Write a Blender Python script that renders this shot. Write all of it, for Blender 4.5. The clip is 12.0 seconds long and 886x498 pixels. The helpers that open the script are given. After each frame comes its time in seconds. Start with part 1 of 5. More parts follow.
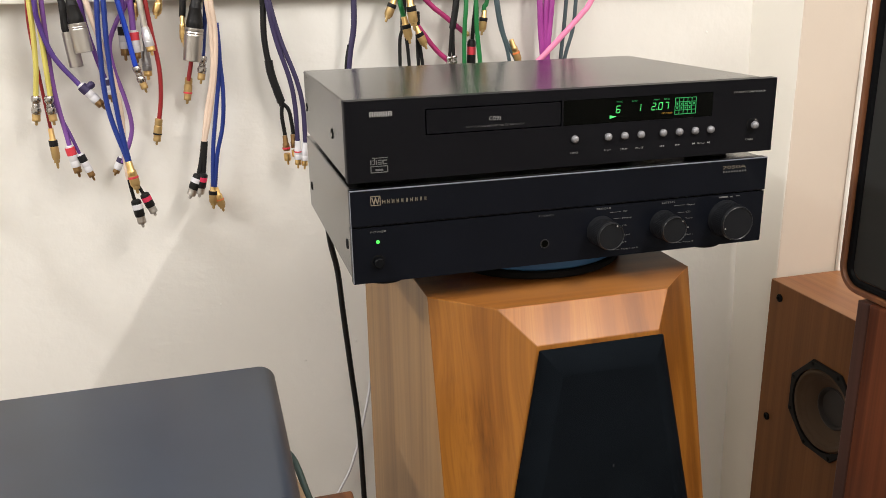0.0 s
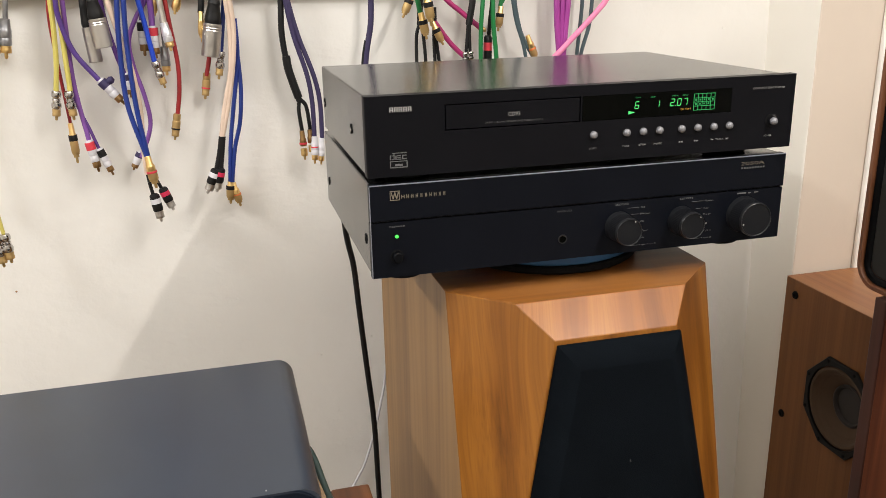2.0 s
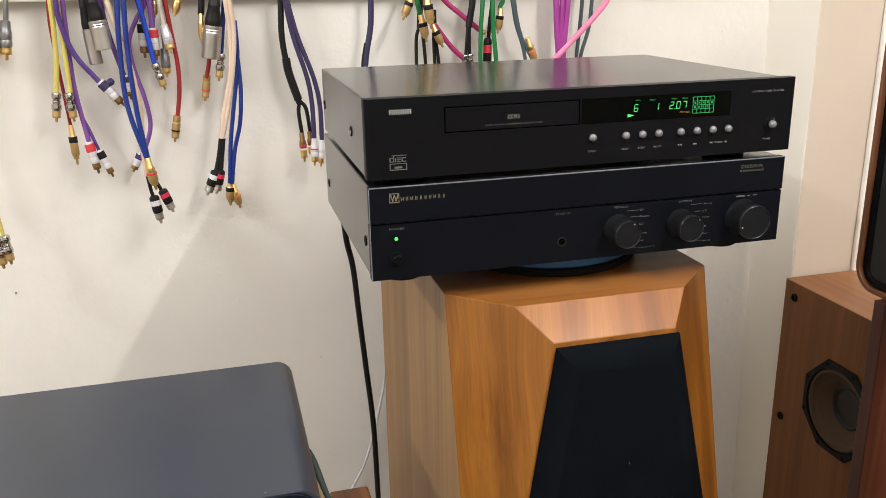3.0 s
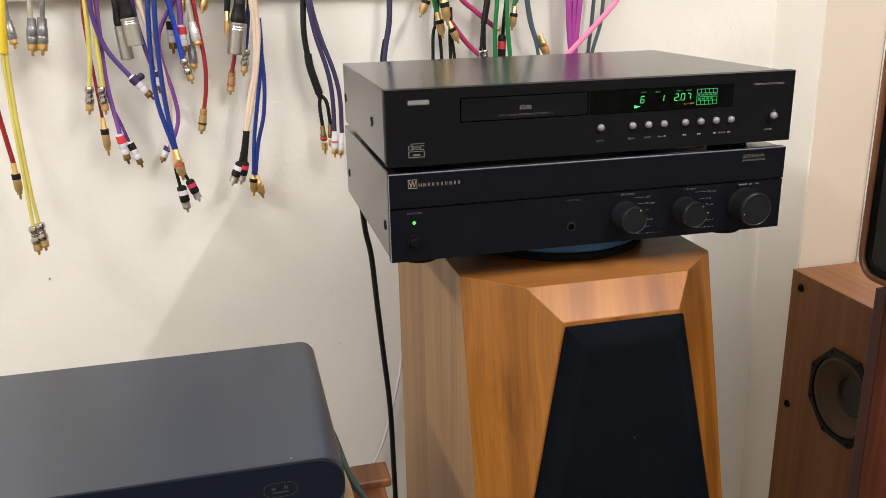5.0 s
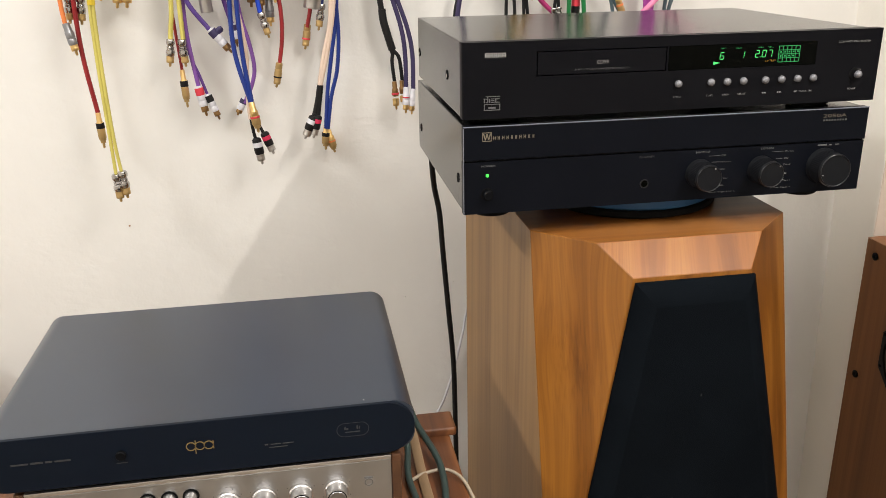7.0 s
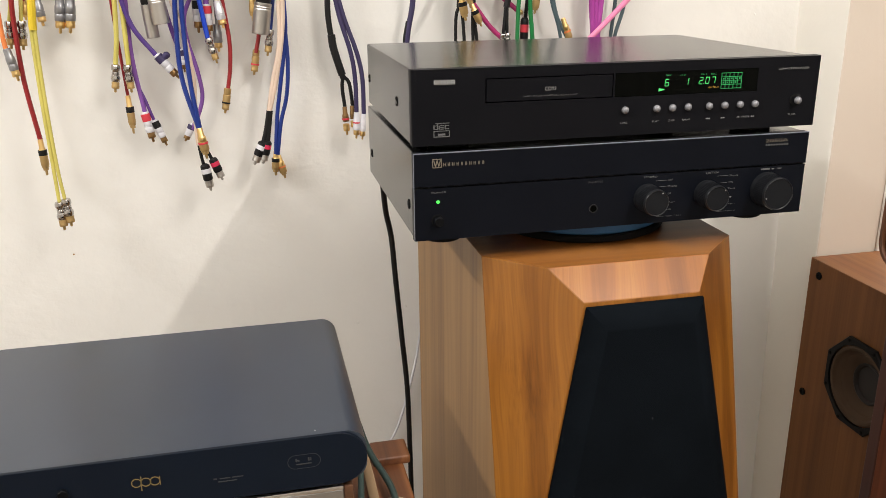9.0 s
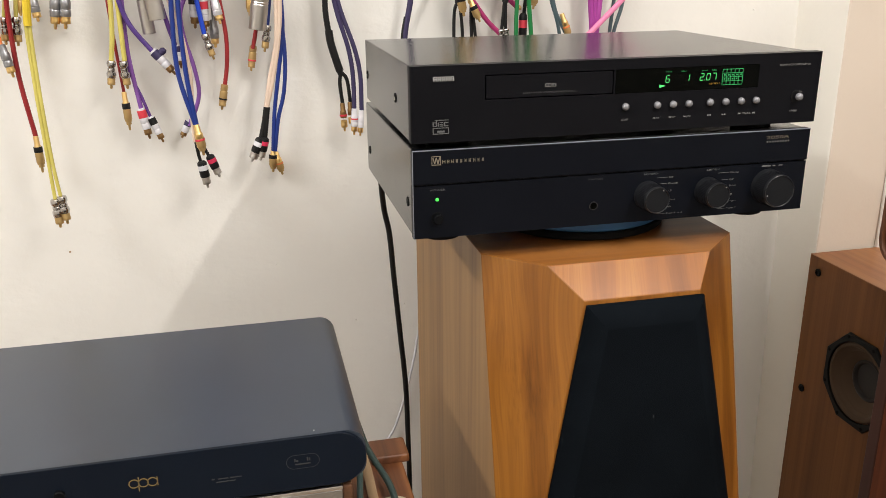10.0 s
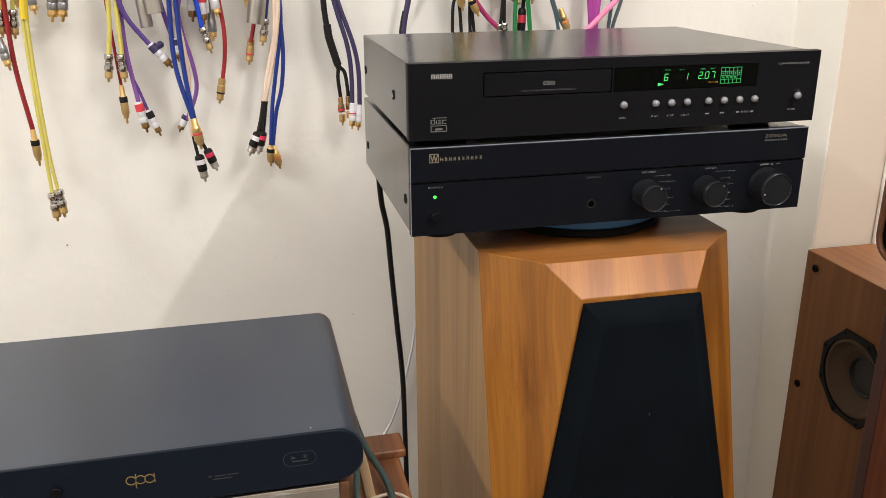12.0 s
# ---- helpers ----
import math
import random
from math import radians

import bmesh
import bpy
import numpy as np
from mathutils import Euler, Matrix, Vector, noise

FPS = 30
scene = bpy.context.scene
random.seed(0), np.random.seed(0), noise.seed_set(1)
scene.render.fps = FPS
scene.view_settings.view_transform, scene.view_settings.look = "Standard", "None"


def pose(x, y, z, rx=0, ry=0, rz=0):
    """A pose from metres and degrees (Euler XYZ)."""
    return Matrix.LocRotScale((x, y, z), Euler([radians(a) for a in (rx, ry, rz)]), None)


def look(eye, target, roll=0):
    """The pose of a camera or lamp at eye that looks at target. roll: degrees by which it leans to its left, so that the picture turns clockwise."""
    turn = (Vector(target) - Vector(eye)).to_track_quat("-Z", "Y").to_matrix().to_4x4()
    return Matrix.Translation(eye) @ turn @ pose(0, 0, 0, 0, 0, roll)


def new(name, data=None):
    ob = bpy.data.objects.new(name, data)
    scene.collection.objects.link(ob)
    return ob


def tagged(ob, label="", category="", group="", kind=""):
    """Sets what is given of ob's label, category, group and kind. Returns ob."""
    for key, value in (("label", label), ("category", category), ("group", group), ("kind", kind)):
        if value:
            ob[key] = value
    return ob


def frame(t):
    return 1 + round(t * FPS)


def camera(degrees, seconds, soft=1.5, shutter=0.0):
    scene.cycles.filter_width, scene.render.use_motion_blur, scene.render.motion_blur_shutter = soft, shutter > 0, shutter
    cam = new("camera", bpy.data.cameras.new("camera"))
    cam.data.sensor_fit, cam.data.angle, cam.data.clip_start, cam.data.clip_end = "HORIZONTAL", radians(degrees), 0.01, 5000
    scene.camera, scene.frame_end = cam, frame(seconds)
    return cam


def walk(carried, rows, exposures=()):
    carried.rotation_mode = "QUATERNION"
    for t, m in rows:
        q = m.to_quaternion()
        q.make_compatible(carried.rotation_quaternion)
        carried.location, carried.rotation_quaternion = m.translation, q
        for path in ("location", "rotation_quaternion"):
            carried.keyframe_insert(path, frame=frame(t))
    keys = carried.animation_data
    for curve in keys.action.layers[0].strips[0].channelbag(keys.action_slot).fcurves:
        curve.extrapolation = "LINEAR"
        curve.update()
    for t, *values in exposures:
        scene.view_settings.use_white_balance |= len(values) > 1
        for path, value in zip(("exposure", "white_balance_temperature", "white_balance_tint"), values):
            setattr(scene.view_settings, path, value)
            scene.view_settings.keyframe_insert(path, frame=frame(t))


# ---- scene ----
cam = camera(54.8, 12.0, soft=0.7)
PATH = [
    (0, (-0.116, -0.731, 1.297), (0.391, 1.109, 0.699), -1.2),
    (0.5, (-0.12, -0.731, 1.297), (0.379, 1.11, 0.696), -1.1),
    (1, (-0.127, -0.732, 1.297), (0.36, 1.111, 0.692), -1.1),
    (1.5, (-0.126, -0.732, 1.296), (0.354, 1.112, 0.689), -1.2),
    (2, (-0.124, -0.733, 1.297), (0.358, 1.112, 0.691), -1.2),
    (2.5, (-0.123, -0.733, 1.297), (0.36, 1.112, 0.693), -1.2),
    (3, (-0.124, -0.734, 1.298), (0.359, 1.111, 0.696), -1.1),
    (3.2, (-0.124, -0.7365, 1.2975), (0.356, 1.112, 0.699), -1.1),
    (4.8, (-0.1345, -0.774, 1.298), (0.322, 1.080, 0.698), -1.2),
    (5, (-0.137, -0.78, 1.297), (0.313, 1.074, 0.694), -1.2),
    (5.5, (-0.149, -0.799, 1.292), (0.247, 1.055, 0.658), -1.0),
    (6, (-0.17, -0.8, 1.277), (0.141, 1.054, 0.595), -1.1),
    (6.5, (-0.165, -0.799, 1.279), (0.113, 1.055, 0.581), -1.2),
    (7, (-0.153, -0.792, 1.289), (0.156, 1.064, 0.611), -1.0),
    (7.5, (-0.147, -0.79, 1.292), (0.212, 1.066, 0.641), -0.6),
    (7.7, (-0.147, -0.790, 1.2925), (0.225, 1.066, 0.649), -0.6),
    (9.3, (-0.151, -0.787, 1.2925), (0.272, 1.063, 0.661), -0.6),
    (9.5, (-0.152, -0.786, 1.293), (0.273, 1.063, 0.659), -0.6),
    (10, (-0.15, -0.781, 1.293), (0.274, 1.065, 0.651), -0.6),
    (10.5, (-0.149, -0.778, 1.295), (0.269, 1.065, 0.641), -0.6),
    (11, (-0.148, -0.775, 1.294), (0.268, 1.064, 0.626), -0.5),
    (11.5, (-0.148, -0.778, 1.296), (0.275, 1.058, 0.624), -0.4),
    (12, (-0.149, -0.779, 1.3), (0.278, 1.059, 0.636), -0.3),
]
walk(cam, [(t, look(eye, target, roll)) for t, eye, target, roll in PATH])

# ---- light: two ceiling tubes that run towards the wall, one to each side, and an added ceiling-wide fill ----
world = bpy.data.worlds.new("room_world")
scene.world = world
world.use_nodes = True
world.node_tree.nodes["Background"].inputs[0].default_value = (0.9, 0.85, 0.75, 1)
world.node_tree.nodes["Background"].inputs[1].default_value = 0.02


def ceiling_tube_or_fill(x, y, z, watts, width, length, tint, turn=0):
    lamp = bpy.data.lights.new("ceiling_tube_or_fill", "AREA")
    lamp.shape, lamp.size, lamp.size_y, lamp.energy, lamp.color = "RECTANGLE", width, length, watts, tint
    ob = new("ceiling_tube_or_fill", lamp)
    ob.matrix_world = pose(x, y, z, 0, turn, 0)
    return ob


ceiling_tube_or_fill(0.73, -0.96, 2.28, 25, 0.035, 1.02, (1.0, 0.942, 0.895))
ceiling_tube_or_fill(-1.60, -0.65, 2.45, 32, 0.08, 1.2, (0.988, 0.98, 0.985), -52)
# added fill across most of the ceiling, stands in for bounced light
ceiling_tube_or_fill(0.20, -1.85, 2.53, 66, 3.8, 3.3, (1.0, 0.967, 0.945))
scene.view_settings.exposure = 0.0


# ---- materials ----
def nodes_of(name):
    m = bpy.data.materials.new(name)
    m.use_nodes = True
    nt = m.node_tree
    return m, nt, nt.nodes["Principled BSDF"]


def add(nt, kind, **inputs):
    n = nt.nodes.new(kind)
    for k, v in inputs.items():
        n.inputs[k.replace("_", " ")].default_value = v
    return n


def coords(nt, scale=(1, 1, 1), turn=(0, 0, 0)):
    tc = nt.nodes.new("ShaderNodeTexCoord")
    mp = nt.nodes.new("ShaderNodeMapping")
    mp.inputs["Scale"].default_value = scale
    mp.inputs["Rotation"].default_value = turn
    nt.links.new(tc.outputs["Object"], mp.inputs[0])
    return mp


def ramp(nt, source, stops):
    r = nt.nodes.new("ShaderNodeValToRGB")
    while len(r.color_ramp.elements) < len(stops):
        r.color_ramp.elements.new(0.5)
    for e, (p, c) in zip(r.color_ramp.elements, stops):
        e.position, e.color = p, (*c, 1)
    nt.links.new(source, r.inputs[0])
    return r


def bump(nt, p, source, strength, distance):
    b = nt.nodes.new("ShaderNodeBump")
    b.inputs["Strength"].default_value, b.inputs["Distance"].default_value = strength, distance
    nt.links.new(source, b.inputs["Height"])
    old = p.inputs["Normal"].links
    if old:
        nt.links.new(old[0].from_socket, b.inputs["Normal"])
    nt.links.new(b.outputs[0], p.inputs["Normal"])


def plain(name, colour, rough=0.5, metal=0.0, grain=0.0, grain_scale=400, specular=0.5, coat=0.0):
    """Paint, plastic or metal with a faint unevenness in colour, gloss and relief."""
    m, nt, p = nodes_of(name)
    p.inputs["Roughness"].default_value, p.inputs["Metallic"].default_value = rough, metal
    p.inputs["Specular IOR Level"].default_value = specular
    p.inputs["Coat Weight"].default_value = coat
    mp = coords(nt)
    n = add(nt, "ShaderNodeTexNoise", Scale=18.0, Detail=4.0)
    nt.links.new(mp.outputs[0], n.inputs["Vector"])
    r = ramp(nt, n.outputs["Fac"], [(0.3, [c * 0.9 for c in colour]), (0.7, [min(1, c * 1.08) for c in colour])])
    nt.links.new(r.outputs[0], p.inputs["Base Color"])
    rr = nt.nodes.new("ShaderNodeMapRange")
    rr.inputs["To Min"].default_value, rr.inputs["To Max"].default_value = rough * 0.88, min(1, rough * 1.14)
    nt.links.new(n.outputs["Fac"], rr.inputs["Value"])
    nt.links.new(rr.outputs[0], p.inputs["Roughness"])
    if grain:
        g = add(nt, "ShaderNodeTexNoise", Scale=float(grain_scale), Detail=2.0)
        nt.links.new(mp.outputs[0], g.inputs["Vector"])
        bump(nt, p, g.outputs["Fac"], grain, 0.0006)
    return m


def brushed(name, colour, rough, metal, strength=0.12, along=(3, 700, 700)):
    m = plain(name, colour, rough, metal)
    nt = m.node_tree
    p = nt.nodes["Principled BSDF"]
    mp = coords(nt, along)
    g = add(nt, "ShaderNodeTexNoise", Scale=1.0, Detail=3.0)
    nt.links.new(mp.outputs[0], g.inputs["Vector"])
    bump(nt, p, g.outputs["Fac"], strength, 0.0005)
    p.inputs["Specular IOR Level"].default_value = 0.5 if metal else 0.07
    return m


def wood(name, dark, mid, light, rough=0.38, axis="z", fine=1.0, warp=0.5, coat=0.0, turn=(0, 0, 0), specular=0.5):
    """Veneer: long uneven figure and fine pores along one axis."""
    m, nt, p = nodes_of(name)
    s = {"z": (17, 17, 0.8), "x": (0.8, 17, 17), "y": (17, 0.8, 17)}[axis]
    mp = coords(nt, s, turn)
    w = add(nt, "ShaderNodeTexNoise", Scale=1.0, Detail=3.0, Roughness=0.5, Distortion=warp)
    nt.links.new(mp.outputs[0], w.inputs["Vector"])
    r = ramp(nt, w.outputs["Fac"], [(0.3, dark), (0.47, mid), (0.56, light), (0.72, mid)])
    s2 = {"z": (520, 520, 3), "x": (3, 520, 520), "y": (520, 3, 520)}[axis]
    mp2 = coords(nt, s2, turn)
    f = add(nt, "ShaderNodeTexNoise", Scale=fine, Detail=1.0, Roughness=0.5)
    nt.links.new(mp2.outputs[0], f.inputs["Vector"])
    r2 = ramp(nt, f.outputs["Fac"], [(0.30, (0.86, 0.84, 0.82)), (0.52, (1, 1, 1))])
    s3 = {"z": (75, 75, 0.8), "x": (0.8, 75, 75), "y": (75, 0.8, 75)}[axis]
    mp3 = coords(nt, s3, turn)
    f3 = add(nt, "ShaderNodeTexNoise", Scale=1.0, Detail=1.0)
    nt.links.new(mp3.outputs[0], f3.inputs["Vector"])
    r3 = ramp(nt, f3.outputs["Fac"], [(0.33, (0.80, 0.76, 0.72)), (0.62, (1, 1, 1))])
    a, b = nt.nodes.new("ShaderNodeMix"), nt.nodes.new("ShaderNodeMix")
    for mix, top, bottom in ((a, r.outputs[0], r2.outputs[0]), (b, a.outputs[2], r3.outputs[0])):
        mix.data_type, mix.blend_type = "RGBA", "MULTIPLY"
        mix.inputs[0].default_value = 0.8
        nt.links.new(top, mix.inputs[6])
        nt.links.new(bottom, mix.inputs[7])
    nt.links.new(b.outputs[2], p.inputs["Base Color"])
    p.inputs["Roughness"].default_value = rough
    p.inputs["Specular IOR Level"].default_value = specular
    p.inputs["Coat Weight"].default_value = coat
    bump(nt, p, f.outputs["Fac"], 0.05, 0.0003)
    return m


def figured(name, dark, mid, light, rough, coat, specular=0.5, across=(1, 1, 1), turn=(0, 0, 0), lines_mix=0.75, wander=0.05):
    """Crown-cut veneer: grain lines that wander in slow flames, with fine pores."""
    m, nt, p = nodes_of(name)
    mp = coords(nt, across, turn)
    slow_map = nt.nodes.new("ShaderNodeMapping")
    slow_map.inputs["Scale"].default_value = (9, 9, 2.2)
    nt.links.new(mp.outputs[0], slow_map.inputs[0])
    slow = add(nt, "ShaderNodeTexNoise", Scale=1.0, Detail=2.0)
    nt.links.new(slow_map.outputs[0], slow.inputs["Vector"])
    bend = nt.nodes.new("ShaderNodeVectorMath")
    bend.operation = "MULTIPLY_ADD"
    bend.inputs[1].default_value = (wander, wander, 0.0)
    nt.links.new(slow.outputs["Color"], bend.inputs[0])
    nt.links.new(mp.outputs[0], bend.inputs[2])
    shades = []
    for scale, detail, stops in (
            ((34, 34, 0.7), 4.0, [(0.28, dark), (0.45, mid), (0.58, light), (0.74, mid)]),
            ((170, 170, 1.6), 2.0, [(0.34, (0.72, 0.66, 0.60)), (0.55, (1, 1, 1))]),
            ((620, 620, 6.0), 1.0, [(0.30, (0.80, 0.77, 0.74)), (0.50, (1, 1, 1))])):
        lines = nt.nodes.new("ShaderNodeMapping")
        lines.inputs["Scale"].default_value = scale
        nt.links.new(bend.outputs[0], lines.inputs[0])
        n = add(nt, "ShaderNodeTexNoise", Scale=1.0, Detail=detail, Roughness=0.55)
        nt.links.new(lines.outputs[0], n.inputs["Vector"])
        shades.append(ramp(nt, n.outputs["Fac"], stops).outputs[0])
    colour = shades[0]
    for other in shades[1:]:
        mix = nt.nodes.new("ShaderNodeMix")
        mix.data_type, mix.blend_type = "RGBA", "MULTIPLY"
        mix.inputs[0].default_value = lines_mix
        nt.links.new(colour, mix.inputs[6])
        nt.links.new(other, mix.inputs[7])
        colour = mix.outputs[2]
    nt.links.new(colour, p.inputs["Base Color"])
    p.inputs["Roughness"].default_value = rough
    p.inputs["Specular IOR Level"].default_value = specular
    p.inputs["Coat Weight"].default_value = coat
    p.inputs["Coat Roughness"].default_value = 0.22
    bump(nt, p, n.outputs["Fac"], 0.05, 0.0003)
    return m


def plaster(name, colour, lump=0.58):
    """Emulsion on old uneven plaster: broad waves, trowel lumps and roller stipple."""
    m, nt, p = nodes_of(name)
    mp = coords(nt)
    big = add(nt, "ShaderNodeTexNoise", Scale=3.0, Detail=4.0)
    mid = add(nt, "ShaderNodeTexNoise", Scale=34.0, Detail=4.0, Roughness=0.5)
    fine = add(nt, "ShaderNodeTexNoise", Scale=260.0, Detail=3.0)
    for n in (big, mid, fine):
        nt.links.new(mp.outputs[0], n.inputs["Vector"])
    r = ramp(nt, big.outputs["Fac"], [(0.3, [c * 0.95 for c in colour]), (0.7, [min(1, c * 1.03) for c in colour])])
    nt.links.new(r.outputs[0], p.inputs["Base Color"])
    p.inputs["Roughness"].default_value = 0.55
    bump(nt, p, big.outputs["Fac"], 0.35, 0.012)
    bump(nt, p, mid.outputs["Fac"], lump * 0.75, 0.0036)
    # trowel ridges in patches
    slant = coords(nt, (48, 48, 95), (0, radians(-18), 0))
    ridge = add(nt, "ShaderNodeTexNoise", Scale=1.0, Detail=2.0, Roughness=0.5, Distortion=0.25)
    nt.links.new(slant.outputs[0], ridge.inputs["Vector"])
    where = add(nt, "ShaderNodeTexNoise", Scale=6.0, Detail=1.0)
    nt.links.new(mp.outputs[0], where.inputs["Vector"])
    patch = ramp(nt, where.outputs["Fac"], [(0.46, (0.05, 0.05, 0.05)), (0.66, (1, 1, 1))])
    height = nt.nodes.new("ShaderNodeMath")
    height.operation = "MULTIPLY"
    nt.links.new(ridge.outputs["Fac"], height.inputs[0])
    nt.links.new(patch.outputs[0], height.inputs[1])
    bump(nt, p, height.outputs[0], lump * 0.7, 0.0020)
    bump(nt, p, fine.outputs["Fac"], 0.16, 0.0010)
    return m


def glow(name, colour, strength):
    m, nt, p = nodes_of(name)
    p.inputs["Base Color"].default_value = (*[c * 0.2 for c in colour], 1)
    p.inputs["Emission Color"].default_value = (*colour, 1)
    p.inputs["Emission Strength"].default_value = strength
    return m


def weave(name, colour):
    """Stretched grille cloth: a fine open weave."""
    m, nt, p = nodes_of(name)
    mp = coords(nt)
    mp.inputs["Rotation"].default_value = (0, radians(45), 0)
    ch = add(nt, "ShaderNodeTexVoronoi", Scale=950.0)
    nt.links.new(mp.outputs[0], ch.inputs["Vector"])
    n = add(nt, "ShaderNodeTexNoise", Scale=14.0, Detail=3.0)
    nt.links.new(mp.outputs[0], n.inputs["Vector"])
    r = ramp(nt, n.outputs["Fac"], [(0.3, [c * 0.8 for c in colour]), (0.7, [c * 1.25 for c in colour])])
    nt.links.new(r.outputs[0], p.inputs["Base Color"])
    p.inputs["Roughness"].default_value = 0.85
    p.inputs["Specular IOR Level"].default_value = 0.035
    bump(nt, p, ch.outputs["Distance"], 0.35, 0.0005)
    return m


